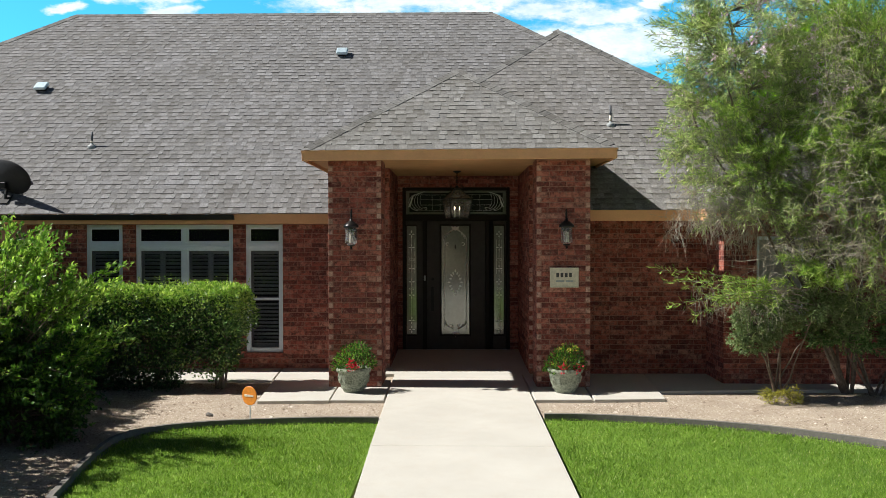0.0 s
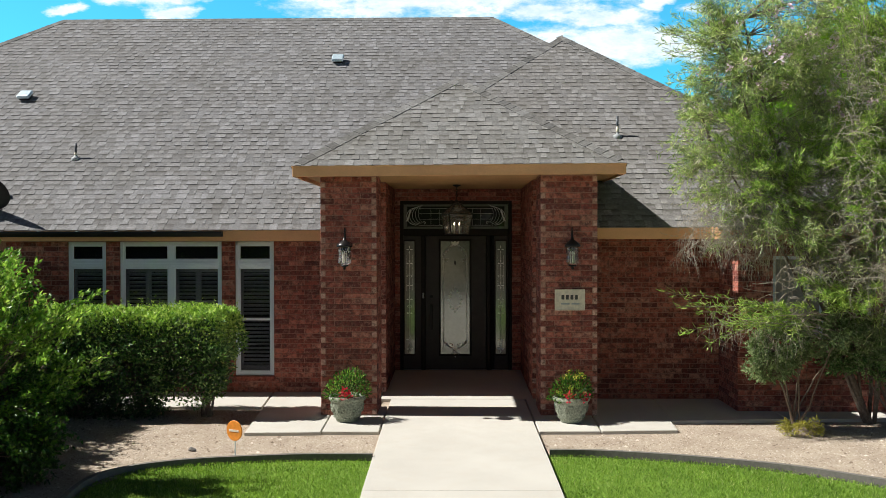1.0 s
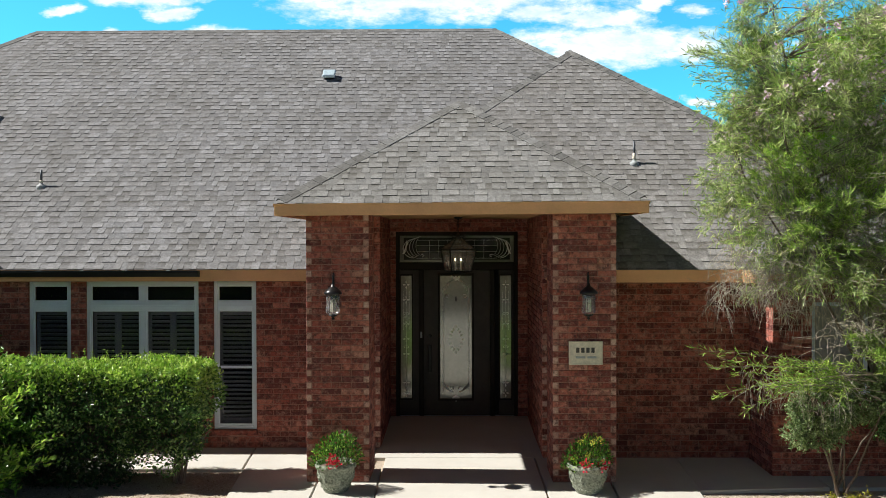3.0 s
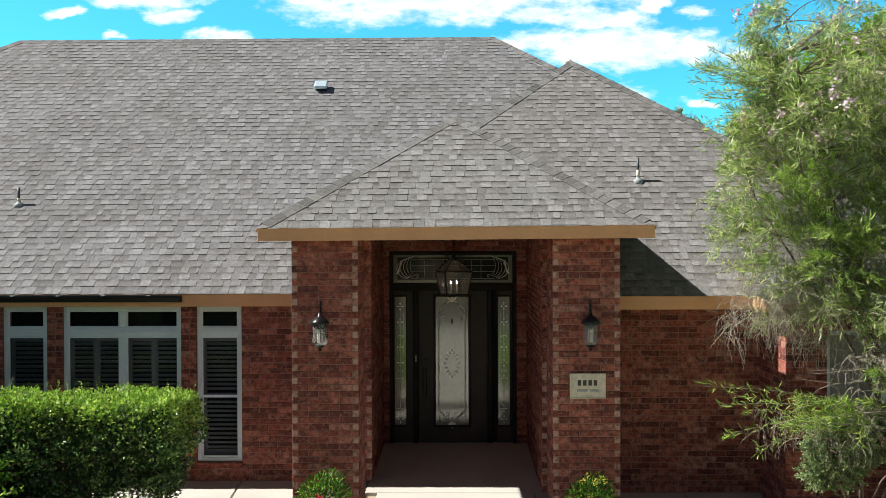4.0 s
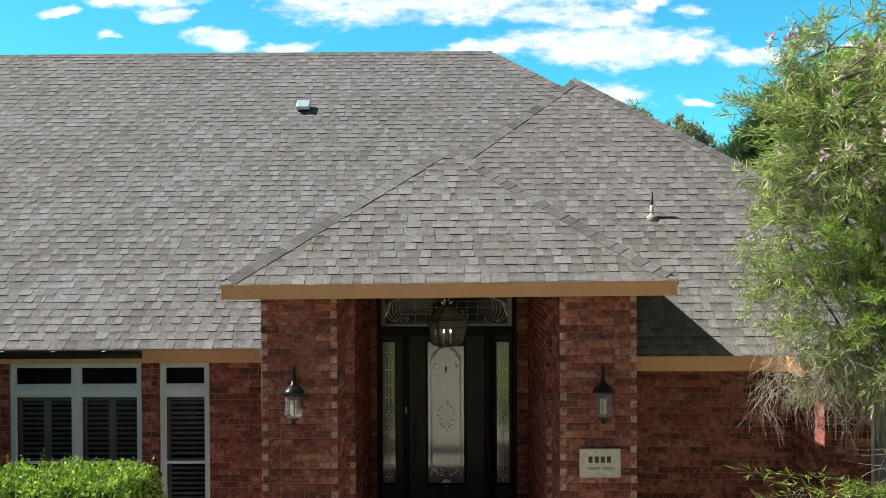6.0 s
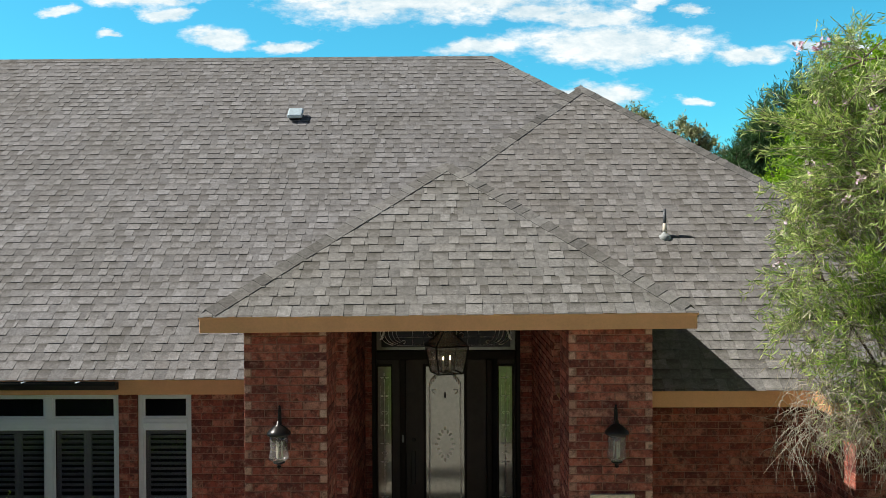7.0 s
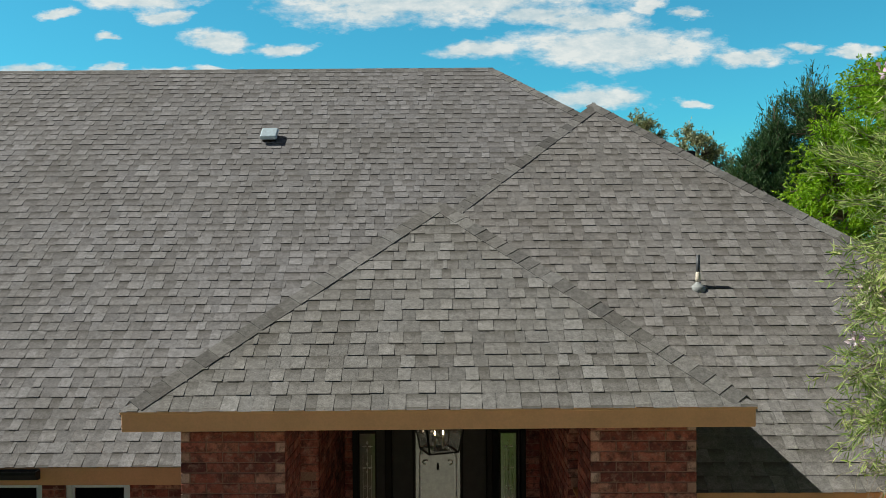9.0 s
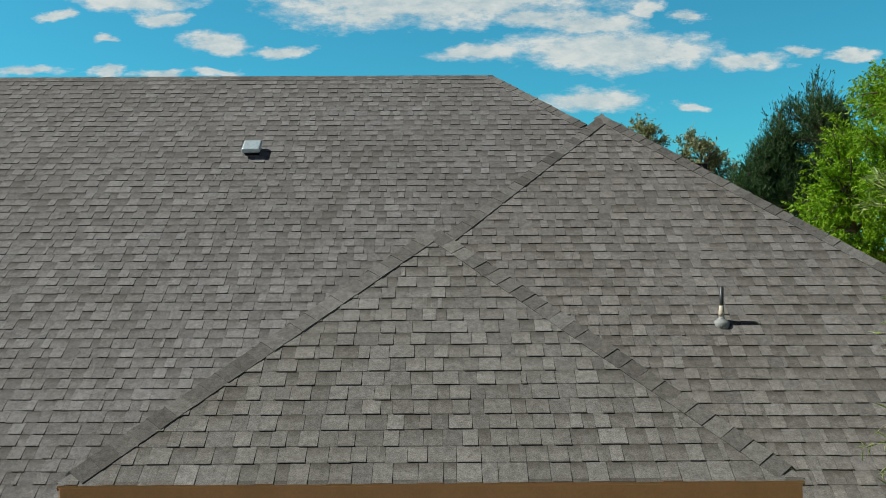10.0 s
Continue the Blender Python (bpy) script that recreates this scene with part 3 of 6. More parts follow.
def shingles(roof, eave_y, eave_z, pitch, polys, near, rng, mat):
    """Rows of tabs on a plane that rises towards +y. polys: convex, in (x, y) of the plan. near: (x0, x1, y0, y1), whose tabs are parts."""
    c = 1 / math.sqrt(1 + pitch * pitch)
    up, nor = Vector((0, c, pitch * c)), Vector((0, -pitch * c, c))
    at = lambda u, v, h=0.0: Vector((u, eave_y, eave_z)) + up * v + nor * h  # noqa: E731
    V, F, S, count = [], [], [], 0
    for poly in polys:
        flat = [(x, (y - eave_y) / c) for x, y in poly]
        lo, hi = min(v for _, v in flat), max(v for _, v in flat)
        for r in range(math.floor(lo / EXPO + 1e-6), math.ceil(hi / EXPO)):
            v0, v1 = r * EXPO, (r + 1) * EXPO
            s0, s1 = row_span(flat, max(v0, lo + 1e-4)), row_span(flat, min(v1, hi - 1e-4))
            if not s0 or not s1:
                continue
            u = min(s0[0], s1[0]) - rng.random() * 0.3
            flip = rng.random() < 0.5
            while u < max(s0[1], s1[1]):
                w = rng.choice((0.08, 0.10, 0.11, 0.125, 0.14, 0.155, 0.18)) if rng.random() < 0.96 else 0.035
                h = 0.0108 if flip else 0.0050
                flip_was = flip
                flip = not flip if rng.random() < 0.85 else flip
                p0, q0, p1, q1 = max(u, s0[0]), min(u + w, s0[1]), max(u, s1[0]), min(u + w, s1[1])
                u += w
                if q0 - p0 < 0.01 and q1 - p1 < 0.01:
                    continue
                q0, q1 = max(q0, p0 + 0.002), max(q1, p1 + 0.002)
                whole = p0 == p1 and q0 == q1 and v1 <= hi
                mid = at((p0 + q0) / 2, (v0 + v1) / 2)
                jig = rng.uniform(-0.003, 0.003) + 0.003 * math.sin(1.7 * p0 + 2.3 * r) - (0.025 if r == 0 else 0.0)
                if whole and count < 298 and near[0] < mid.x < near[1] and near[2] < mid.y < near[3]:
                    o = at(p0, v0 + jig)
                    tall = EXPO - jig
                    m = Matrix(((q0 - p0, 0, 0, o.x), (0, up.y * tall, nor.y, o.y), (0, up.z * tall, nor.z, o.z), (0, 0, 0, 1)))
                    child("shingle", unit_tab(h, mat if flip_was else UNDER[mat.name]), roof, m=m)
                    count += 1
                else:
                    k = len(V)
                    g = 0.0015
                    V += [at(p0 + g, v0 + jig + 0.009, 0), at(q0 - g, v0 + jig + 0.009, 0), at(q0 - g, v0 + jig, h), at(p0 + g, v0 + jig, h), at(q1 - g, v1 + 0.002, 0.003), at(p1 + g, v1 + 0.002, 0.003)]
                    F += [(k, k + 1, k + 2, k + 3), (k + 3, k + 2, k + 4, k + 5), (k, k + 3, k + 5, k), (k + 1, k + 4, k + 2, k + 1)]
                    S += [0 if flip_was else 1] * 4
    me = bpy.data.meshes.new("shingle_field")
    me.from_pydata(V, [], [f if f[0] != f[3] else f[:3] for f in F])
    me.materials.append(mat)
    me.materials.append(UNDER[mat.name])
    me.polygons.foreach_set("material_index", S)
    tagged(child("shingle_field", me, roof), kind="stuff")


def caps(roof, start, end, n1, n2, rng, step=0.14, wide=0.135, thick=1.0):
    """Folded cap shingles laid up along a hip or ridge from start to end; n1, n2: the normals of its two planes."""
    start, end = Vector(start), Vector(end)
    h = (end - start).normalized()
    n1, n2 = Vector(n1).normalized(), Vector(n2).normalized()
    up = (n1 + n2).normalized()
    d1, d2 = n1.cross(h).normalized(), n2.cross(h).normalized()
    if d1.dot(n2) > 0:
        d1 = -d1
    if d2.dot(n1) > 0:
        d2 = -d2
    meshes = []
    for low in (0.018, 0.016, 0.021):
        low *= thick
        a, b, hi = Vector(), h * (step * 1.35), 0.012 * thick
        pts = [a + d1 * wide + n1 * low * 0.8, a + up * (low + 0.004), a + d2 * wide + n2 * low * 0.8,
               b + d1 * wide * 0.96 + n1 * hi, b + up * (hi + 0.004), b + d2 * wide * 0.96 + n2 * hi,
               a + d1 * wide + n1 * 0.004, a + up * 0.006, a + d2 * wide + n2 * 0.004, b + d1 * wide * 0.96, b + d2 * wide * 0.96]
        me = bpy.data.meshes.new("cap_shingle")
        me.from_pydata(pts, [], [(0, 1, 4, 3), (1, 2, 5, 4), (6, 7, 1, 0), (7, 8, 2, 1), (6, 0, 3, 9), (2, 8, 10, 5)])
        me.materials.append(CAP)
        meshes.append(me)
    n = int((end - start).length / step)
    for k in range(n):
        p = start + h * (k * step + rng.uniform(-0.006, 0.006)) - h * 0.02
        child("cap_shingle", rng.choice(meshes), roof, m=Matrix.Translation(p))


rng = random.Random(11)
MY, MZ, RY, RZ = 1.76, 2.60, 8.025, 7.455      # main roof: eave and ridge
WY, WZ, WAX, WAY, WAZ = 0.845, 2.62, 2.09, 5.89, 6.53  # wing roof: eave and top
PY, PZ, PW, PP, PTOP = 0.0, 3.48, 2.27, 0.69, 5.046   # porch roof
F_N, L_N, R_N = (0, -PITCH, 1), (-PITCH, 0, 1), (PITCH, 0, 1)
mz = lambda y: MZ + PITCH * (y - MY)  # noqa: E731
wz = lambda y: WZ + PITCH * (y - WY)  # noqa: E731

roof_main = deck("roof_main", [(-14.17, 2.9, mz(2.9)), (-1.84, 2.9, mz(2.9)), (2.07, 6.81, mz(6.81)), (0.8, RY, RZ), (-9.05, RY, RZ)], "weathered grey-brown asphalt shingle main roof")
deck("roof_main_eave", [(-15.31, MY, MZ), (-1.43, MY, MZ), (-1.43, 2.9, mz(2.9)), (-14.17, 2.9, mz(2.9))], "lower edge of the grey shingle main roof")
shingles(roof_main, MY, MZ, PITCH, [[(-14.17, 2.9), (-1.84, 2.9), (2.07, 6.81), (0.8, RY), (-9.05, RY)], [(-15.31, MY), (-1.43, MY), (-1.43, 2.9), (-14.17, 2.9)]], (-3.6, 1.0, 3.0, 6.4), rng, SHINGLE_MAIN)
caps(roof_main, (2.03, 6.86, mz(6.86)), (0.8, RY, RZ), F_N, R_N, rng)
caps(roof_main, (-9.05, RY, RZ), (0.8, RY, RZ), F_N, (0, PITCH, 1), rng, 0.143, 0.10, 0.6)
caps(roof_main, (-15.3, MY + 0.01, MZ), (-9.05, RY, RZ), F_N, L_N, rng)
deck("roof_main_back", [(-9.05, RY, RZ), (0.8, RY, RZ), (7.1, 14.38, MZ), (-15.35, 14.38, MZ)], "rear slope of the grey shingle main roof")
deck("roof_main_west", [(-15.31, MY, MZ), (-9.05, RY, RZ), (-15.35, 14.38, MZ)], "side slope of the grey shingle main roof")
deck("roof_main_east", [(0.8, RY, RZ), (2.03, 6.86, mz(6.86)), (7.1, 6.86, MZ), (7.1, 14.38, MZ)], "side slope of the grey shingle main roof")

roof_wing = deck("roof_wing", [(-1.8, 2.0, wz(2.0)), (5.98, 2.0, wz(2.0)), (WAX, WAY, WAZ)], "weathered grey-brown asphalt shingle hipped wing roof")
deck("roof_wing_eave", [(1.22, WY, WZ), (7.13, WY, WZ), (5.98, 2.0, wz(2.0)), (1.22, 2.0, wz(2.0))], "lower edge of the grey shingle wing roof")
shingles(roof_wing, WY, WZ, PITCH, [[(-1.8, 2.0), (5.98, 2.0), (WAX, WAY)], [(1.22, WY), (7.13, WY), (5.98, 2.0), (1.22, 2.0)]], (0.6, 3.6, 2.0, 4.6), rng, SHINGLE_WING)
caps(roof_wing, (-0.15, 3.65, wz(3.65)), (WAX, WAY, WAZ), F_N, L_N, rng)
caps(roof_wing, (7.13, WY, WZ), (WAX, WAY, WAZ), F_N, R_N, rng)
deck("roof_wing_west", [(WAX, WAY, WAZ), (WAX, 6.95, WAZ), (-1.8, 3.06, wz(2.0)), (-1.8, 2.0, wz(2.0))], "narrow side slope of the grey shingle wing roof")
deck("roof_wing_east", [(WAX, WAY, WAZ), (7.13, WY, WZ), (7.13, 9.5, WZ), (WAX, 9.5, WAZ)], "far side slope of the grey shingle wing roof")

roof_porch = deck("roof_porch", [(-PW, PY, PZ), (PW, PY, PZ), (0, PY + PW, PTOP)], "weathered grey-brown asphalt shingle hipped porch roof", 0.05)
shingles(roof_porch, PY, PZ, PP, [[(-PW, PY), (PW, PY), (0, PY + PW)]], (-3, 3, -1, 3), rng, SHINGLE_PORCH)
caps(roof_porch, (-PW + 0.07, PY + 0.075, PZ + 0.048), (0, PY + PW, PTOP), (0, -PP, 1), (-PP, 0, 1), rng)
caps(roof_porch, (PW - 0.07, PY + 0.075, PZ + 0.048), (0, PY + PW, PTOP), (0, -PP, 1), (PP, 0, 1), rng)
deck("roof_porch_west", [(-PW, PY, PZ), (0, PY + PW, PTOP), (0, 4.9, PTOP), (-PW, 2.9, PZ)], "side slope of the grey shingle porch roof", 0.05)
deck("roof_porch_east", [(PW, PY, PZ), (PW, 2.0, PZ), (0, 4.0, PTOP), (0, PY + PW, PTOP)], "side slope of the grey shingle porch roof", 0.05)


# fascias and soffits
def fascia(name, lo, hi, label):
    solo(name, box(lo, hi, 0.004), FASCIA, label, "trim", kind="structure")


TAN = "tan painted wooden fascia board under the shingle edge"
fascia("trim_porch_front", (-PW + 0.015, -0.008, 3.325), (PW - 0.015, 0.045, 3.474), TAN)
fascia("trim_porch_front_lip", (-PW + 0.005, -0.019, 3.45), (PW - 0.005, -0.0085, 3.472), TAN)
fascia("trim_porch_west", (-PW + 0.015, 0.047, 3.325), (-PW + 0.048, 2.9, 3.478), TAN)
fascia("trim_porch_east", (PW - 0.048, 0.047, 3.325), (PW - 0.015, 2.0, 3.478), TAN)
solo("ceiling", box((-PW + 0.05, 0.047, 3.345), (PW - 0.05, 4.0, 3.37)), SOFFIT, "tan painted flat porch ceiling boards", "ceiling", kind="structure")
# the old porch roof has settled a little towards the west
SETTLED = Matrix.Translation((0, 0, -0.018)) @ Matrix.Translation((0, 0, PZ)) @ Matrix.Rotation(radians(-0.32), 4, "Y") @ Matrix.Translation((0, 0, -PZ))
for ob in [o for o in scene.objects if o.parent is None and (o.name.startswith("roof_porch") or o.name.startswith("trim_porch"))]:
    ob.matrix_world = SETTLED @ ob.matrix_world
fascia("trim_main", (-15.2, MY - 0.008, MZ - 0.18), (-1.43, MY + 0.045, MZ - 0.015), TAN)
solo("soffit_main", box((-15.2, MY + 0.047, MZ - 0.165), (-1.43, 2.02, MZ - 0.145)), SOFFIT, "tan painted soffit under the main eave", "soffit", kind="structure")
fascia("trim_wing", (1.9, WY - 0.008, WZ - 0.18), (3.70, WY + 0.045, WZ - 0.015), TAN)
solo("soffit_wing", box((1.16, WY + 0.047, WZ - 0.165), (7.0, 1.5, WZ - 0.145)), SOFFIT, "tan painted soffit under the wing eave", "soffit", kind="structure")
# the eave steps forward over the bay
fascia("trim_bay_side", (3.64, 0.40, WZ - 0.18), (3.675, WY - 0.010, WZ - 0.015), TAN)
fascia("trim_bay_front", (3.677, 0.40, WZ - 0.18), (9.0, 0.435, WZ - 0.015), TAN)
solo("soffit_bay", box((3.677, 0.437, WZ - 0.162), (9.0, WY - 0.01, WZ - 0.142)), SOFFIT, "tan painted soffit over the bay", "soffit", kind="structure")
deck("roof_bay", [(3.62, 0.37, WZ - 0.012), (9.0, 0.37, WZ - 0.012), (9.0, 1.4, WZ + 0.42), (3.62, 1.4, WZ + 0.42)], "grey shingle roof edge over the bay", 0.04)

# ---- brick walls ----
BL, BH, JOINT = 0.243, 0.0769, 0.010
BRICKS = {}


def unit_brick(mat):
    if mat.name not in BRICKS:
        b, d = 0.03, 0.12
        v = [(0, 0, 0), (1, 0, 0), (1, 0, 1), (0, 0, 1), (b * 0.5, 1, b), (1 - b * 0.5, 1, b), (1 - b * 0.5, 1, 1 - b), (b * 0.5, 1, 1 - b),
             (0, 1 - d, 0), (1, 1 - d, 0), (1, 1 - d, 1), (0, 1 - d, 1)]
        f = [(4, 5, 6, 7), (8, 9, 5, 4), (9, 10, 6, 5), (10, 11, 7, 6), (11, 8, 4, 7), (0, 1, 9, 8), (1, 2, 10, 9), (2, 3, 11, 10), (3, 0, 8, 11)]
        me = bpy.data.meshes.new("brick")
        me.from_pydata(v, [], f)
        me.materials.append(mat)
        BRICKS[mat.name] = me
    return BRICKS[mat.name]


def brick_face(wall, origin, u, nor, length, z0, z1, holes=(), rng=None, pale_ends=(), limit=300, soldier=None):
    """Courses of bricks on one face. origin: its lower start; u: along it; nor: outward; holes: (u0, u1, z0, z1); pale_ends: 'a', 'b' with closers."""
    u, nor, o = Vector(u), Vector(nor), Vector(origin)
    unit = unit_brick(BRICK)
    V, F = [], []
    done = 0
    for k in range(int((z1 - z0) / BH + 0.6)):
        zb = z0 + k * BH
        zt = min(zb + BH - JOINT, z1)
        if zt - zb < 0.015:
            continue
        spans = [(0.0, length)]
        for a, b, c, d in holes:
            if c < zt and d > zb:
                spans = [s for p, q in spans for s in ((p, min(q, a)), (max(p, b), q)) if s[1] - s[0] > 0.03]
        for p, q in spans:
            s, cuts = p, []
            if "a" in pale_ends and p == 0.0 and k % 2:
                cuts.append((0.0, 0.060, BRICK_PALE, 0.0))
                s = 0.062 + JOINT
            stop = q
            if "b" in pale_ends and q == length and not k % 2:
                cuts.append((length - 0.062, length, BRICK_PALE, 0.0))
                stop = length - 0.062 - JOINT
            w = BL * (0.5 if k % 2 else 1.0)
            if "a" in pale_ends and p == 0.0:
                w = BL if k % 2 else 0.193
            while s < stop - 0.03:
                e = min(s + w - JOINT, stop)
                if stop - e < 0.06:
                    e = stop
                cuts.append((s, e, BRICK, rng.uniform(0.0, 0.004)))
                s, w = e + JOINT, BL
            for a, b, mat, proud in cuts:
                base = o + u * a + Vector((0, 0, zb)) - nor * 0.0245
                m = Matrix.Identity(4)
                m.col[0], m.col[1], m.col[2], m.col[3] = (*(u * (b - a)), 0), (*(nor * (0.027 + 0.6 * proud)), 0), (0, 0, zt - zb, 0), (*base, 1)
                if done < limit:
                    child("brick", unit_brick(mat), wall, m=m)
                    done += 1
                else:
                    k0 = len(V)
                    V += [m @ v.co for v in unit.vertices]
                    F += [tuple(i + k0 for i in f.vertices) for f in unit.polygons]
    if V:
        me = bpy.data.meshes.new("brickwork")
        me.from_pydata(V, [], F)
        me.materials.append(BRICK)
        tagged(child("brickwork", me, wall), kind="stuff")


def wall_box(name, lo, hi, label, holes=()):
    """A mortar core with openings through it (holes: x0, x1, z0, z1 in the world)."""
    bm = bmesh.new()
    xs = sorted({lo[0], hi[0], *[h for q in holes for h in q[:2]]})
    zs = sorted({lo[2], hi[2], *[h for q in holes for h in q[2:]]})
    for a, b in zip(xs, xs[1:]):
        for c, d in zip(zs, zs[1:]):
            if not any(q[0] <= a and b <= q[1] and q[2] <= c and d <= q[3] for q in holes):
                box((a, lo[1], c), (b, hi[1], d), 0, bm)
    bmesh.ops.remove_doubles(bm, verts=bm.verts[:], dist=1e-4)
    inner = [f for f in bm.faces if sum(1 for g in bm.faces if g is not f and (g.calc_center_median() - f.calc_center_median()).length < 1e-4)]
    bmesh.ops.delete(bm, geom=inner, context="FACES")
    return solo(name, bm, MORTAR, label, "wall", kind="structure")


RED = "red-brown brick wall laid in running bond"
WALL_L, WALL_R = 1.93, 1.45
WINDOWS = [(-3.545, -2.925, 0.28, 2.41), (-5.385, -3.755, 0.28, 2.41), (-6.215, -5.600, 0.28, 2.41)]
wall_l = wall_box("wall_west", (-15.0, WALL_L + 0.002, -0.3), (-1.16, WALL_L + 0.25, 2.56), RED, WINDOWS)
brick_face(wall_l, (-7.2, WALL_L, 0), (1, 0, 0), (0, -1, 0), 6.05, 0.03, 2.44, [(a + 7.2, b + 7.2, c, d) for a, b, c, d in WINDOWS], rng, "b")
wall_r = wall_box("wall_east", (1.13, WALL_R + 0.002, -0.3), (4.3, WALL_R + 0.25, 2.56), RED)
brick_face(wall_r, (1.12, WALL_R, 0), (1, 0, 0), (0, -1, 0), 3.06, 0.02, 2.46, (), rng, "a", limit=300)
wall_bay = wall_box("wall_bay", (3.944, 0.574, -0.3), (9.0, 1.9, 2.45), RED, [(4.43, 5.83, 1.02, 2.2)])
brick_face(wall_bay, (3.94, 0.57, 0), (1, 0, 0), (0, -1, 0), 4.7, 0.0, 2.44, [(0.49, 1.89, 1.02, 2.2)], rng, limit=260)
brick_face(wall_bay, (3.94, WALL_R - 0.01, 0), (0, -1, 0), (-1, 0, 0), WALL_R - 0.585, 0.0, 2.44, (), rng, limit=120)
# recess behind the porch
stub = wall_box("wall_recess_end", (-1.425, WALL_L + 0.004, 2.565), (-1.162, WALL_L + 0.248, 3.36), RED)
brick_face(stub, (-1.42, WALL_L, 0), (1, 0, 0), (0, -1, 0), 0.265, 2.49, 3.34, (), rng)
rec_l = wall_box("wall_recess_west", (-1.40, WALL_L + 0.25, -0.3), (-1.158, 3.92, 3.36), RED)
brick_face(rec_l, (-1.15, WALL_L, 0), (0, 1, 0), (1, 0, 0), 1.95, 0.03, 3.34, (), rng)
rec_r = wall_box("wall_recess_east", (1.128, WALL_R + 0.25, -0.3), (1.4, 3.92, 3.36), RED)
brick_face(rec_r, (1.12, 3.9, 0), (0, -1, 0), (-1, 0, 0), 3.9 - WALL_R, 0.03, 3.34, (), rng)
wall_door = wall_box("wall_door", (-1.158, 3.908, -0.3), (1.128, 4.1, 3.36), RED, [(-1.06, 0.96, 0.04, 3.13)])
brick_face(wall_door, (-1.15, 3.90, 0), (1, 0, 0), (0, -1, 0), 2.27, 0.06, 3.34, [(0.09, 2.11, -1, 3.13)], rng)
# side walls above the eaves, inside the porch
for name, lo, hi in (("wall_porch_west", (-1.40, WALL_L + 0.02, 2.57), (-1.16, WALL_L + 0.25, 3.36)), ("wall_porch_east", (1.13, WALL_R + 0.02, 2.57), (1.40, WALL_R + 0.25, 3.36))):
    w = wall_box(name, lo, hi, RED)
    brick_face(w, (lo[0], lo[1] - 0.02, 0), (1, 0, 0), (0, -1, 0), hi[0] - lo[0], 2.57, 3.34, (), rng)
# the rest of the house, to close it
solo("wall_rear", box((-14.6, 13.6, -0.3), (6.6, 13.85, 2.5)), MORTAR, "plain rear brick wall of the house", "wall", kind="structure")
solo("wall_far_east", box((6.6, 2.2, -0.3), (6.85, 13.6, 2.5)), MORTAR, "plain side brick wall of the house", "wall", kind="structure")
solo("wall_far_west", box((-14.85, 2.2, -0.3), (-14.6, 13.6, 2.5)), MORTAR, "plain side brick wall of the house", "wall", kind="structure")


def column(x0, x1, label):
    y0, y1, z = 0.26, 0.91, 3.34
    c = thing("brick_column", label, "column", "porch columns")
    part("core", box((x0 + 0.003, y0 + 0.003, -0.1), (x1 - 0.003, y1 - 0.003, z)), MORTAR, c)
    brick_face(c, (x0, y0, 0), (1, 0, 0), (0, -1, 0), x1 - x0, 0.012, z, (), rng, "ab")
    inner, way = (x1, 1) if x0 < 0 else (x0, -1)
    if way > 0:
        brick_face(c, (x1, y0 + 0.01, 0), (0, 1, 0), (1, 0, 0), y1 - y0 - 0.01, 0.012, z, (), rng)
        brick_face(c, (x0, y1 - 0.01, 0), (0, -1, 0), (-1, 0, 0), y1 - y0 - 0.02, 0.012, z, (), rng)
    else:
        brick_face(c, (x0, y1 - 0.01, 0), (0, -1, 0), (-1, 0, 0), y1 - y0 - 0.02, 0.012, z, (), rng)
        brick_face(c, (x1, y0 + 0.01, 0), (0, 1, 0), (1, 0, 0), y1 - y0 - 0.01, 0.012, z, (), rng)
    return c


column(-1.915, -1.14, "square red-brown brick porch column with pale corner closers")
column(1.13, 1.91, "square red-brown brick porch column carrying a house plaque")

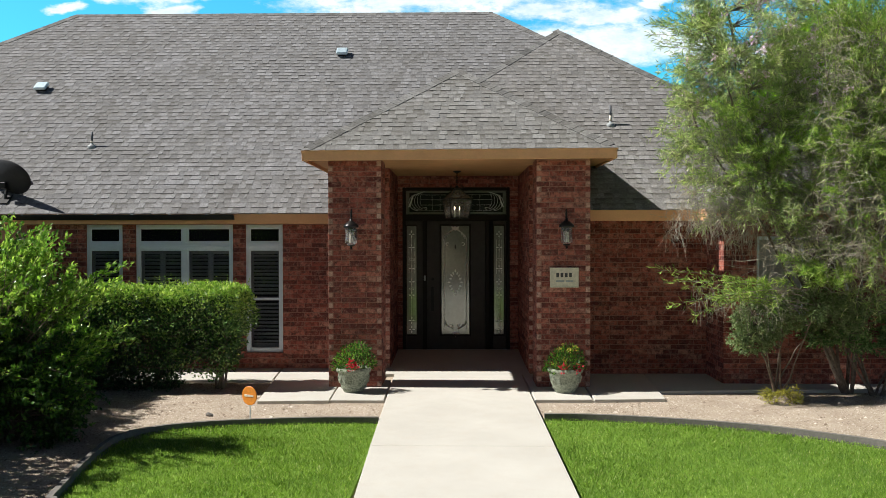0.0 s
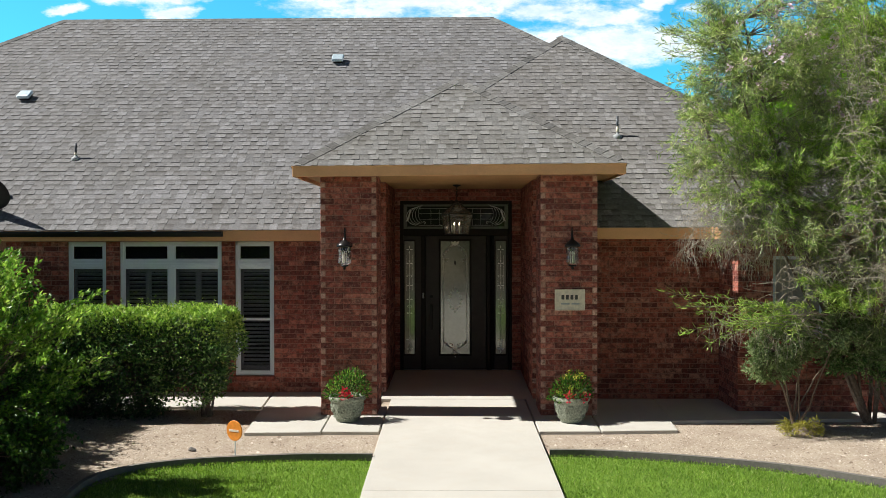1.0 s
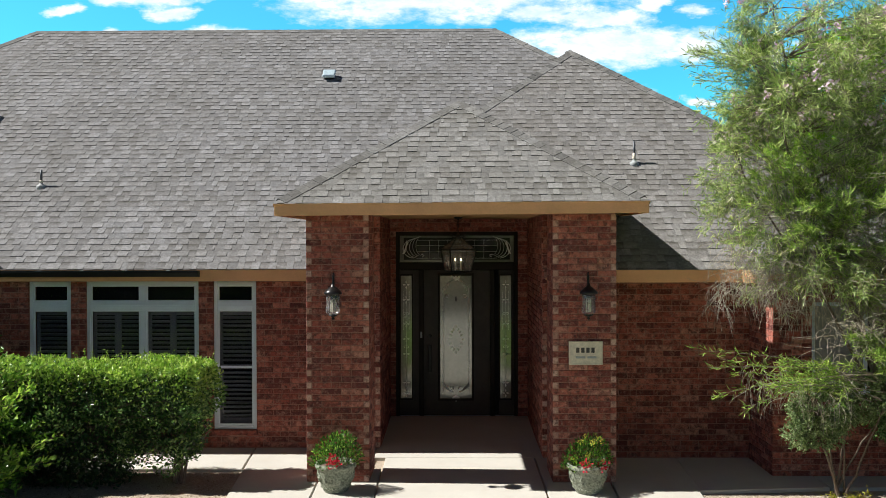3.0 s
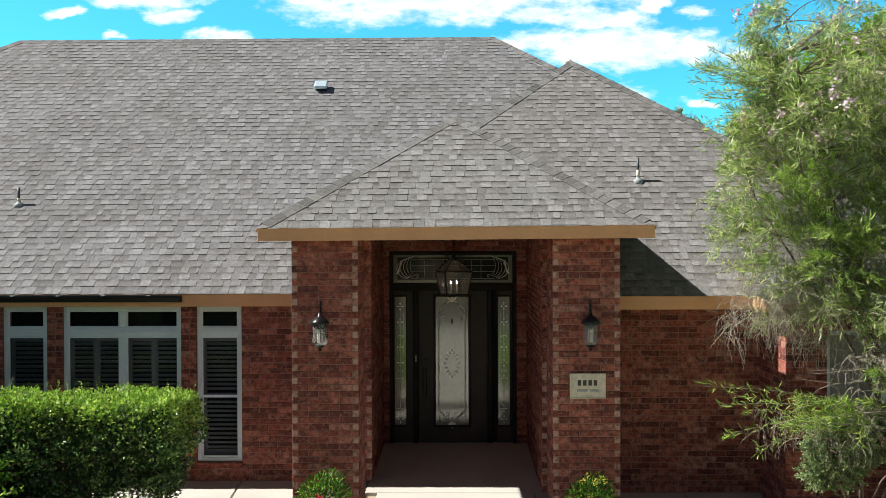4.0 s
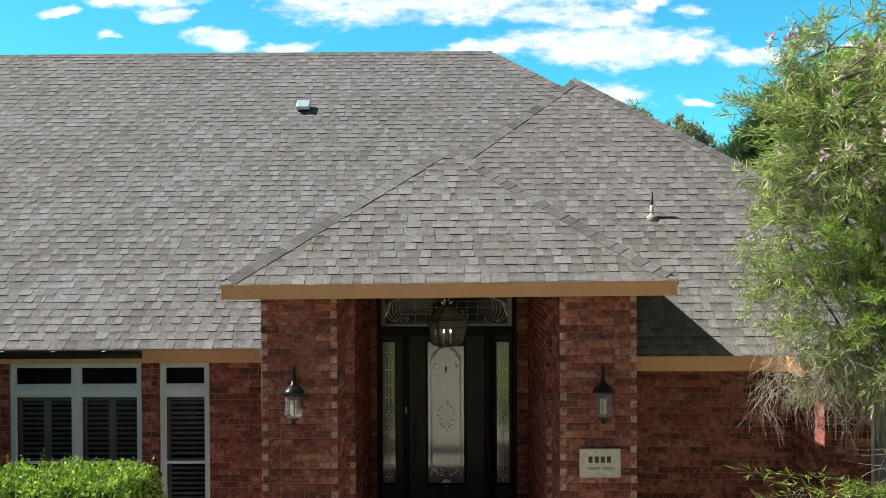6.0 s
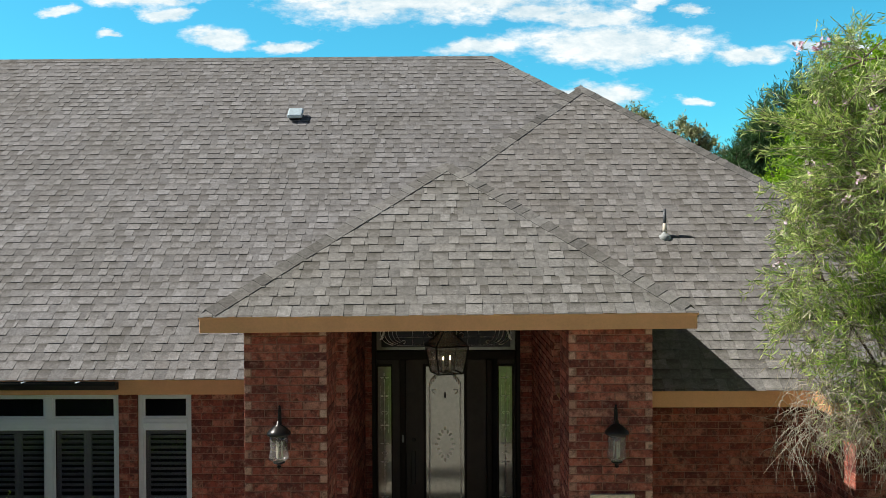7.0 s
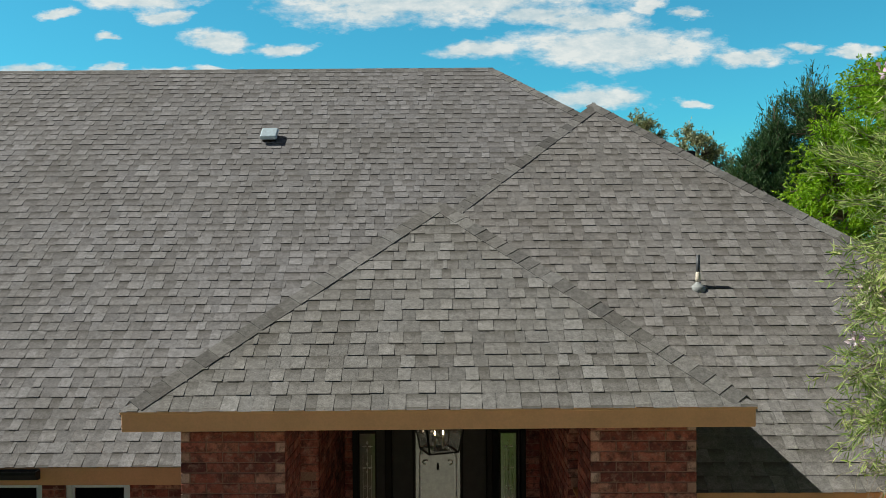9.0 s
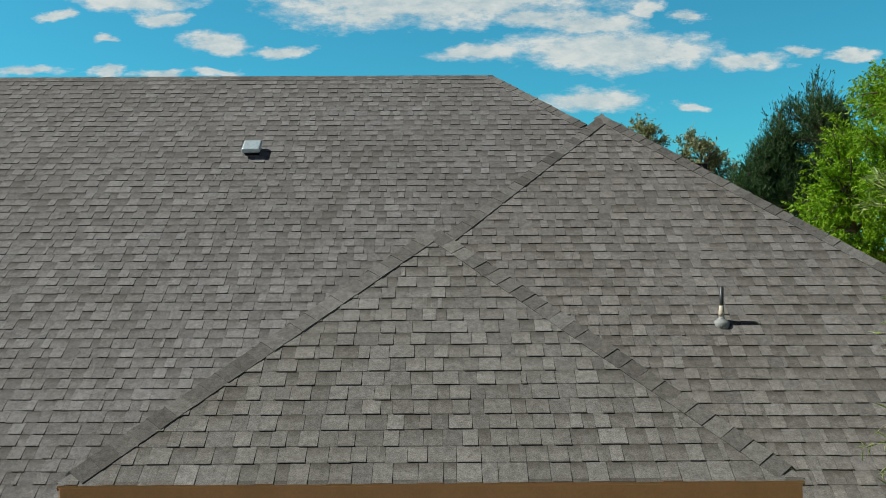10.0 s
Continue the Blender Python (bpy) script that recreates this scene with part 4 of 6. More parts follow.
# ---- windows ----
def window(name, x0, x1, z0, z1, units, label, low_rail=True):
    """A tall window with a transom light above, louvred shutters inside."""
    w = thing(name, label, "window", kind="structure")
    yf, yb = WALL_L + 0.035, WALL_L + 0.11
    t, zt = 0.055, 2.055
    frame_parts = [((x0, z0), (x0 + t, z1)), ((x1 - t, z0), (x1, z1)), ((x0 + t, z1 - t), (x1 - t, z1)), ((x0 + t, z0), (x1 - t, z0 + t)), ((x0 + t, zt - 0.06), (x1 - t, zt + 0.06))]
    step = (x1 - x0 - 2 * t) / units
    for k in range(1, units):
        c = x0 + t + k * step
        for lo, hi in ((z0 + t, zt - 0.06), (zt + 0.06, z1 - t)):
            frame_parts.append(((c - 0.045, lo), (c + 0.045, hi)))
    for (a, b), (c, d) in frame_parts:
        part("frame", box((a, yf, b), (c, yb, d), 0.006), FRAME, w, "white painted frame")
    # a thin bead in front of the meeting rail
    part("bead", box((x0 + t, yf - 0.012, zt - 0.012), (x1 - t, yf - 0.001, zt + 0.012), 0.003), FRAME, w)
    part("sill", box((x0 - 0.02, WALL_L - 0.035, z0 - 0.075), (x1 + 0.02, WALL_L + 0.03, z0 - 0.004), 0.008), BRICK, w, "projecting brick sill")
    for k in range(units):
        a, b = x0 + t + k * step + (0.045 if k else 0), x0 + t + (k + 1) * step - (0.045 if k < units - 1 else 0)
        for lo, hi, nm in ((zt + 0.06, z1 - t, "transom_pane"), (z0 + t, zt - 0.06, "pane")):
            p = part(nm, box((a, yf + 0.03, lo), (b, yf + 0.036, hi)), PANE, w, "dark clear glass")
            p.visible_shadow = False
            # sash round the pane
            s = 0.022
            for (u0, v0), (u1, v1) in (((a, lo), (a + s, hi)), ((b - s, lo), (b, hi)), ((a + s, hi - s), (b - s, hi)), ((a + s, lo), (b - s, lo + s))):
                part("sash", box((u0, yf + 0.014, v0), (u1, yf + 0.029, v1), 0.003), FRAME, w)
        if low_rail:
            part("meeting_rail", box((a + 0.022, yf + 0.012, 1.155), (b - 0.022, yf + 0.028, 1.19), 0.003), FRAME, w)
        # shutters
        y = yb + 0.02
        cols = 2 if units > 1 else 1
        cw = (b - a) / cols
        for c in range(cols):
            l, r = a + c * cw, a + (c + 1) * cw
            for u0, u1 in ((l, l + 0.045), (r - 0.045, r)):
                part("shutter_stile", box((u0, y, z0 + t), (u1, y + 0.03, zt - 0.06), 0.003), SHUTTER, w, "grey-white shutter stile")
            for v0, v1 in ((z0 + t, z0 + t + 0.09), (1.13, 1.2), (zt - 0.14, zt - 0.06)):
                part("shutter_rail", box((l + 0.045, y, v0), (r - 0.045, y + 0.03, v1), 0.003), SHUTTER, w)
            z = z0 + t + 0.12
            me = None
            while z < zt - 0.15:
                if not 1.1 < z < 1.225:
                    if me is None:
                        bm = bmesh.new()
                        bmesh.ops.create_cube(bm, size=1.0, matrix=Matrix.Rotation(radians(-38), 4, "X") @ Matrix.Diagonal((r - l - 0.094, 0.062, 0.009, 1)))
                        me = bpy.data.meshes.new("louvre")
                        bm.to_mesh(me)
                        bm.free()
                        me.materials.append(SHUTTER)
                    child("louvre", me, w, m=Matrix.Translation(((l + r) / 2, y + 0.016, z)))
                z += 0.062
    return w


WHITE_WIN = "white framed window with transom light and dark louvred shutters"
window("window_1", *WINDOWS[0], 1, WHITE_WIN)
window("window_2", *WINDOWS[1], 2, "wide two-unit white framed window with transom lights and shutters")
window("window_3", *WINDOWS[2], 1, WHITE_WIN)
# solid blocks; their near-black colour stands in for the unlit rooms
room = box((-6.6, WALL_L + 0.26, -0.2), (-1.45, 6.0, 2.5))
solo("room_shell", room, ROOM_DARK, "near-black block standing in for the unlit room behind windows", "room", kind="structure")
solo("bay_room_shell", box((4.4, 1.91, -0.2), (6.55, 2.1, 2.45)), ROOM_DARK, "near-black block standing in for the unlit bay room", "room", kind="structure")
bayw = thing("window_4", "dark glazed bay window behind the willow", "window", kind="structure")
part("pane", box((4.48, 0.64, 1.07), (5.78, 0.65, 2.15)), PANE, bayw).visible_shadow = False
part("insect_screen", box((4.48, 0.622, 1.07), (5.10, 0.628, 2.15)), SCREEN, bayw, "dusty grey screen")
for lo, hi in (((4.43, 0.60, 1.02), (4.48, 0.68, 2.2)), ((5.78, 0.60, 1.02), (5.83, 0.68, 2.2)), ((4.48, 0.60, 2.15), (5.78, 0.68, 2.2)), ((4.48, 0.60, 1.02), (5.78, 0.68, 1.07)), ((5.10, 0.61, 1.07), (5.15, 0.67, 2.15))):
    part("frame", box(lo, hi, 0.004), FRAME, bayw)

# black gutter under part of the main eave
gut = thing("gutter", "black metal rain gutter with closed end under the shingle edge", "gutter")
bm = bmesh.new()
prof = [(0.0, 0.0), (0.0, -0.085), (-0.055, -0.085), (-0.10, -0.03), (-0.10, 0.0), (-0.092, 0.0), (-0.092, -0.026), (-0.052, -0.077), (-0.008, -0.077), (-0.008, 0.0)]
ends = []
for x in (-15.0, -3.685):
    ends.append([bm.verts.new((x, MY - 0.016 + a, MZ - 0.03 + b)) for a, b in prof])
for k in range(len(prof)):
    bm.faces.new((ends[0][k], ends[0][(k + 1) % 10], ends[1][(k + 1) % 10], ends[1][k]))
part("trough", bm, BLACK, gut)
end = part("end_cap", prism([(MY - 0.016 + a, MZ - 0.03 + b) for a, b in prof[:5]], -3.687, -3.679), BLACK, gut)
end.data.transform(Matrix(((0, 0, 1, 0), (1, 0, 0, 0), (0, 1, 0, 0), (0, 0, 0, 1))))
for x in np.arange(-14.5, -3.8, 0.61):
    part("hanger", box((x, MY - 0.115, MZ - 0.034), (x + 0.03, MY - 0.018, MZ - 0.026), 0.002), STEEL, gut, "small bright metal hanger")


# ---- front door ----
def stroke(bm, pts, r=0.004):
    tube(pts, r, 4, bm)


def scroll(x, y, z, size, flip, turn=1.0, n=14):
    """Points of a leaf-like curl."""
    out = []
    for k in range(n):
        t = k / (n - 1)
        a = turn * (0.3 + 2.6 * t)
        out.append((x + flip * size * (1 - 0.65 * t) * math.sin(a), y, z + size * (1 - 0.6 * t) * (1 - math.cos(a)) * 0.7))
    return out


def drop_shape(bm, x, y, z, w, h, ang=0.0, d=0.005):
    """A bevelled glass teardrop."""
    pts = [(0, h), (w * 0.5, 0.25 * h), (w * 0.32, -0.35 * h), (0, -0.6 * h), (-w * 0.32, -0.35 * h), (-w * 0.5, 0.25 * h)]
    ca, sa = math.cos(ang), math.sin(ang)
    ring = [bm.verts.new((x + ca * a - sa * b, y, z + sa * a + ca * b)) for a, b in pts]
    mid = bm.verts.new((x, y - d, z))
    for k in range(6):
        bm.faces.new((ring[k], ring[(k + 1) % 6], mid))


DY = 3.92
door = thing("door_1", "dark stained double-sidelight entrance door with etched leaded glass", "door", kind="structure")
for lo, hi, nm in (((-1.06, DY - 0.015, 0.04), (-1.0, DY + 0.12, 3.13), "jamb"), ((0.90, DY - 0.015, 0.04), (0.96, DY + 0.12, 3.13), "jamb"),
                   ((-1.0, DY - 0.015, 3.07), (0.90, DY + 0.12, 3.13), "head"), ((-1.0, DY - 0.02, 2.50), (0.90, DY + 0.12, 2.62), "transom_bar"),
                   ((-0.68, DY, 0.06), (-0.60, DY + 0.12, 2.50), "mullion"), ((0.50, DY, 0.06), (0.58, DY + 0.12, 2.50), "mullion")):
    part(nm, box(lo, hi, 0.008), DOORFRAME, door)
part("threshold", box((-1.0, DY - 0.06, 0.03), (0.90, DY + 0.1, 0.07), 0.006), STEEL, door, "pale metal threshold")
leaf = part("door_leaf", box((-0.598, DY + 0.03, 0.075), (0.498, DY + 0.075, 2.495), 0.004), DOORWOOD, door, "dark stained door leaf")
for lo, hi in (((-0.36, 0.32), (-0.325, 2.44)), ((0.195, 0.32), (0.23, 2.44)), ((-0.325, 2.40), (0.195, 2.44)), ((-0.325, 0.36 - 0.04), (0.195, 0.36))):
    part("glass_stop", box((lo[0], DY + 0.012, lo[1]), (hi[0], DY + 0.029, hi[1]), 0.005), DOORFRAME, leaf)
part("door_glass", box((-0.325, DY + 0.022, 0.36), (0.195, DY + 0.028, 2.40)), DOORGLASS, leaf, "etched obscure glass panel")
bm = bmesh.new()
cx, gy = -0.065, DY + 0.019
for s in (-1, 1):
    stroke(bm, [(cx + s * 0.215, gy, 0.46), (cx + s * 0.215, gy, 2.12)], 0.005)
    stroke(bm, [(cx + s * 0.20, gy, 0.46), (cx + s * 0.20, gy, 2.12)], 0.0025)
    for k in range(4):
        arc = [(cx + s * (0.215 - 0.03 * k) * math.cos(a), gy, 2.12 + 0.035 * k + (0.20 - 0.025 * k) * math.sin(a)) for a in np.linspace(0, 1.35, 9)]
        stroke(bm, arc, 0.009 - 0.001 * k)
        arc = [(cx + s * (0.215 - 0.025 * k) * math.cos(a), gy, 0.62 - 0.02 * k - (0.15 - 0.015 * k) * math.sin(a)) for a in np.linspace(0, 1.3, 8)]
        stroke(bm, arc, 0.007)
    stroke(bm, scroll(cx + s * 0.11, gy, 2.03, 0.09, s), 0.008)
    stroke(bm, scroll(cx + s * 0.10, gy, 0.50, 0.08, -s), 0.007)
part("came", bm, CAME, leaf, "raised pale leading")
bm = bmesh.new()
for k in range(16):
    a = 2 * math.pi * k / 16
    r = 0.13 if k % 4 else 0.155
    drop_shape(bm, cx + 0.72 * r * math.sin(a), gy, 1.34 + 1.35 * r * math.cos(a), 0.035, 0.04, -a, 0.002)
for z, s in ((2.33, 1), (0.40, -1)):
    for a in (-0.7, 0, 0.7):
        drop_shape(bm, cx + 0.05 * math.sin(a), gy, z + s * 0.03 * math.cos(a), 0.045, 0.075, -a if s > 0 else math.pi + a)
part("bevel_jewel", bm, CAME, leaf, "clear bevelled glass jewels")
part("knocker", lathe([(0.0, 0.0), (0.012, 0.01), (0.016, 0.04), (0.010, 0.075), (0.0, 0.09)], 8, at=(cx, DY + 0.008, 1.97)), BLACK, leaf, "small black door knocker")
pull = part("pull_handle", box((-0.525, DY - 0.035, 0.80), (-0.468, DY - 0.012, 1.26), 0.008, seg=2), BLACK, leaf, "long black pull handle")
for z in (0.86, 1.20):
    part("handle_post", box((-0.505, DY - 0.012, z - 0.015), (-0.485, DY + 0.03, z + 0.015), 0.003), BLACK, pull)
part("deadbolt", lathe([(0.028, 0.0), (0.03, 0.012), (0.022, 0.02)], 14), BLACK, leaf).matrix_local = pose(-0.495, DY + 0.03, 1.40, 90, 0, 0)
part("doorbell", box((-0.655, DY - 0.014, 1.37), (-0.625, DY, 1.47), 0.004), LEADGREY, door, "small silver doorbell")
for x0, x1 in ((-0.985, -0.795), (0.665, 0.855)):
    sl = part("sidelight", box((x0 - 0.015 if x0 > 0 else -1.0, DY + 0.03, 0.075), (x1 + 0.04 if x0 > 0 else -0.68, DY + 0.07, 2.495), 0.004), DOORWOOD, door, "dark stained sidelight panel")
    part("sidelight_glass", box((x0 + 0.005, DY + 0.018, 0.36), (x1 - 0.005, DY + 0.0285, 2.40)), DOORGLASS, sl, "etched sidelight glass")
    for a, b in (((x0 - 0.012, 0.33), (x0 + 0.004, 2.43)), ((x1 - 0.004, 0.33), (x1 + 0.012, 2.43)), ((x0 + 0.004, 2.40), (x1 - 0.004, 2.43)), ((x0 + 0.004, 0.33), (x1 - 0.004, 0.36))):
        part("glass_stop", box((a[0], DY + 0.008, a[1]), (b[0], DY + 0.029, b[1]), 0.003), DOORFRAME, sl)
    bm = bmesh.new()
    c, y = (x0 + x1) / 2, DY + 0.013
    stroke(bm, [(c, y, 0.55), (c, y, 2.2)], 0.003)
    for z in (0.45, 0.62, 1.1, 1.35, 1.6, 2.0, 2.25):
        for a in (0, math.pi / 2, math.pi, -math.pi / 2):
            drop_shape(bm, c + 0.028 * math.sin(a), y, z + 0.04 * math.cos(a), 0.022, 0.035, -a)
    for s in (-1, 1):
        stroke(bm, scroll(c, y, 1.75, 0.06, s), 0.003)
        stroke(bm, scroll(c, y, 1.2, 0.055, s), 0.003)
        stroke(bm, [(c + s * 0.05, y, 1.5), (c + s * 0.05, y, 2.15)], 0.002)
    part("came", bm, CAME, sl, "raised pale leading")
tr = part("transom_light", box((-1.0, DY + 0.035, 2.62), (0.90, DY + 0.05, 3.07)), TRANSOM, door, "leaded transom glass")
bm = bmesh.new()
y = DY + 0.028
for z in (2.69, 2.80, 2.90, 2.99):
    stroke(bm, [(-0.72, y, z), (0.62, y, z)], 0.003)
for x in np.linspace(-0.5, 0.4, 7):
    stroke(bm, [(x, y, 2.69), (x, y, 2.99)], 0.0025)
for s in (-1, 1):
    c = -0.05
    for k in range(5):
        arc = [(c + s * (0.70 + 0.19 * math.sin(a) * (1 - 0.12 * k) - 0.03 * k), y, 2.69 + 0.32 * (1 - math.cos(a)) / 2 + 0.012 * k) for a in np.linspace(0.1, 3.0, 11)]
        stroke(bm, arc, 0.0055 - 0.0007 * k)
    stroke(bm, scroll(c + s * 0.60, y, 2.71, 0.07, -s), 0.006)
    stroke(bm, scroll(c + s * 0.18, y, 2.80, 0.09, s), 0.004)
    for k in range(5):
        drop_shape(bm, c + s * (0.88 - 0.015 * k), y, 2.78 + 0.04 * k, 0.03, 0.05, s * (0.9 - 0.3 * k))
for a in (-0.9, -0.3, 0.3, 0.9):
    drop_shape(bm, -0.05 + 0.07 * math.sin(a), y, 2.93 + 0.05 * math.cos(a), 0.04, 0.06, -a)
part("came", bm, CAME, tr, "raised pale leading")
for lo, hi in (((-0.995, 2.625), (-0.93, 3.065)), ((0.83, 2.625), (0.895, 3.065)), ((-0.93, 3.03), (0.83, 3.065)), ((-0.93, 2.625), (0.83, 2.665))):
    part("etched_border", box((lo[0], DY + 0.030, lo[1]), (hi[0], DY + 0.0345, hi[1])), DOORGLASS, tr, "pale etched glass border")
# near-black panel; its colour stands in for the dark of the hallway
solo("hall_shell", box((-1.3, DY + 0.14, -0.1), (1.3, DY + 0.2, 3.3)), ROOM_DARK, "near-black panel standing in for the unlit hallway", "room", kind="structure")


# ---- porch lantern ----
def lantern():
    L = thing("hanging_lantern", "black metal four-pane lantern with two lit candles hung in the porch", "lantern", at=(-0.03, 2.64, 2.52))
    b, t, h = 0.154, 0.206, 0.33
    L.rotation_euler[2] = radians(20)
    for sx in (-1, 1):
        for sy in (-1, 1):
            part("corner_bar", tube([(sx * b, sy * b, 0), (sx * t, sy * t, h)], 0.010, 4), BLACK, L)
            part("roof_bar", tube([(sx * t, sy * t, h), (sx * 0.05, sy * 0.05, 0.50)], 0.009, 4), BLACK, L)
    for z, r in ((0.0, b), (h, t)):
        for i in range(4):
            p = [(-r, -r, z), (r, -r, z), (r, r, z), (-r, r, z)]
            part("rim", tube([p[i], p[(i + 1) % 4]], 0.011, 4), BLACK, L)
    for i in range(4):
        c, s = math.cos(i * math.pi / 2), math.sin(i * math.pi / 2)
        rot = lambda x, y, z: (c * x - s * y, s * x + c * y, z)  # noqa: E731
        for name, q in (("pane", [(-b, -b, 0), (b, -b, 0), (t, -t, h), (-t, -t, h)]), ("roof_pane", [(-t, -t, h), (t, -t, h), (0.05, -0.05, 0.50), (-0.05, -0.05, 0.50)])):
            bm = bmesh.new()
            f = bm.faces.new([bm.verts.new(rot(*p)) for p in q])
            bmesh.ops.solidify(bm, geom=[f], thickness=0.003)
            part(name, bm, SMOKEGLASS, L, "smoky seeded glass").visible_shadow = False
    part("crown", lathe([(0.06, 0.49), (0.065, 0.51), (0.03, 0.53), (0.022, 0.56), (0.0, 0.575)], 12), BLACK, L)
    for k in range(6):
        a = k * math.pi / 3
        part("crown_scroll", tube([(0.05 * math.cos(a), 0.05 * math.sin(a), 0.50), (0.11 * math.cos(a), 0.11 * math.sin(a), 0.52), (0.12 * math.cos(a), 0.12 * math.sin(a), 0.56), (0.09 * math.cos(a), 0.09 * math.sin(a), 0.565)], 0.006, 4), BLACK, L)
    for k in range(6):
        z = 0.58 + 0.042 * k
        pts = [(0.014 * math.cos(a) * (k % 2), 0.014 * math.cos(a) * (1 - k % 2), z + 0.02 + 0.028 * math.sin(a)) for a in np.linspace(0, 2 * math.pi, 9)]
        part("chain_link", tube(pts, 0.004, 4), BLACK, L)
    part("canopy", lathe([(0.07, 0.82), (0.06, 0.80), (0.02, 0.785), (0.012, 0.775)], 16), BLACK, L)
    part("base_plate", box((-0.07, -0.07, 0.0), (0.07, 0.07, 0.012), 0.003), BLACK, L)
    for x in (-0.045, 0.045):
        part("candle", lathe([(0.013, 0.012), (0.013, 0.15), (0.008, 0.155)], 10, at=(x, 0, 0)), WHITE, L, "ivory candle sleeve")
        part("bulb", lathe([(0.005, 0.155), (0.010, 0.168), (0.009, 0.182), (0.002, 0.20)], 10, at=(x, 0, 0)), BULB, L, "lit candle bulb", True)
    return L


lantern()


# ---- wall lamps ----
def sconce(x, label, tilt):
    s = thing("wall_lamp", label, "wall lamp", "porch wall lamps", at=(x, 0.255, 2.32))
    part("back_plate", lathe([(0.055, 0.0), (0.055, 0.008), (0.035, 0.02), (0.0, 0.022)], 14), BLACK, s).matrix_local = pose(0, 0, 0.0, 90, 0, 0)
    pts = [(0, -0.01, 0.0), (0, -0.05, 0.06), (0, -0.05, 0.16), (0, -0.065, 0.24), (0, -0.095, 0.275), (0, -0.125, 0.245), (0, -0.13, 0.19), (0, -0.13, 0.13)]
    part("arm", tube(pts, [0.011, 0.011, 0.010, 0.010, 0.010, 0.010, 0.010, 0.012], 8), BLACK, s)
    part("cap", lathe([(0.0, 0.15), (0.018, 0.145), (0.022, 0.115), (0.05, 0.10), (0.085, 0.068), (0.108, 0.045), (0.112, 0.022), (0.10, 0.015), (0.0, 0.015)], 20, at=(0, -0.13, 0)), IRON, s, "bell-shaped bronze cap", True)
    g = part("glass", lathe([(0.082, 0.014), (0.086, -0.03), (0.080, -0.08), (0.082, -0.13), (0.092, -0.17), (0.086, -0.205), (0.055, -0.228), (0.03, -0.235)], 20, at=(0, -0.13, 0)), LAMPGLASS, s, "clear ribbed glass shade", True)
    g.visible_shadow = False
    part("finial", lathe([(0.05, -0.228), (0.055, -0.24), (0.02, -0.255), (0.014, -0.27), (0.022, -0.28), (0.0, -0.30)], 14, at=(0, -0.13, 0)), BLACK, s)
    for k in range(3):
        a = 2 * math.pi * k / 3 + 0.5
        c = part("candle", lathe([(0.010, -0.20), (0.010, -0.10), (0.006, -0.095), (0.012, -0.075), (0.009, -0.055), (0.002, -0.04)], 8, at=(0.026 * math.cos(a), -0.13 + 0.026 * math.sin(a), 0)), WHITE, s, "unlit ivory candle")
    return s


sconce(-1.565, "black coach lamp with clear glass shade on the brick column", 0)
sconce(1.55, "black coach lamp with clear glass shade above the plaque", 0)

# ---- plaque: its lines of writing are bars ----
plaque = thing("house_plaque", "pale stone address plaque fixed to the brick column", "plaque", at=(1.53, 0.244, 1.605))
plate = part("plate", box((-0.207, -0.022, -0.145), (0.207, 0.012, 0.145), 0.006), PLAQUE, plaque)
for lo, hi in (((-0.207, -0.145), (-0.193, 0.145)), ((0.193, -0.145), (0.207, 0.145)), ((-0.193, 0.131), (0.193, 0.145)), ((-0.193, -0.145), (0.193, -0.131))):
    part("rim", box((lo[0], -0.029, lo[1]), (hi[0], -0.0225, hi[1]), 0.002), PLAQUE, plaque)
for k in range(4):
    part("bar", box((-0.118 + 0.062 * k, -0.026, 0.005), (-0.078 + 0.062 * k, -0.0225, 0.068), 0.003), PLAQUE_INK, plate, "dark bar")
part("bar", box((-0.125, -0.026, -0.065), (-0.005, -0.0225, -0.04), 0.003), LEADGREY, plate, "grey bar")
part("bar", box((0.02, -0.026, -0.065), (0.13, -0.0225, -0.04), 0.003), LEADGREY, plate, "grey bar")


# ---- things on the roof ----
def pipe(x, y, zbase, h, lead, label):
    p = thing("vent_pipe", label, "vent pipe", "roof vent pipes", at=(x, y, zbase))
    boot = part("boot", lathe([(0.074, -0.07), (0.074, 0.004), (0.066, 0.018), (0.042, 0.034), (0.027, 0.050), (0.024, 0.070)], 20), LEADGREY, p, "grey domed metal boot", True)
    part("collar", lathe([(0.026, 0.064), (0.027, lead * 0.6), (0.023, lead), (0.019, lead + 0.004)], 14), WHITE, boot, "pale worn collar", True)
    part("pipe", lathe([(0.019, 0.07), (0.019, h), (0.014, h), (0.014, h - 0.04)], 14), PIPEGREY, p, "dark pipe", True)


pipe(2.655, 2.82, wz(2.82), 0.34, 0.16, "dark plumbing vent pipe with grey boot on the wing roof")
pipe(-6.72, 3.39, mz(3.39), 0.27, 0.10, "dark plumbing vent pipe with pale boot on the main roof")


def box_vent(x, y, label):
    v = thing("roof_vent", label, "roof vent", "box roof vents", at=(x, y, mz(y)))
    tilt = Matrix.Rotation(math.atan(PITCH), 4, "X") @ Matrix.Scale(0.86, 4)
    part("throat", box((-0.11, -0.10, 0.0), (0.11, 0.11, 0.075)), BLACK, v, "dark vent opening").matrix_local = tilt
    bm = box((-0.14, -0.14, 0.065), (0.14, 0.14, 0.14), 0.026, seg=3)
    for q in bm.verts:
        if q.co.z < 0.1:
            q.co.y *= 1.05
    part("hood", bm, STEEL, v, "pale galvanised hood").matrix_local = tilt


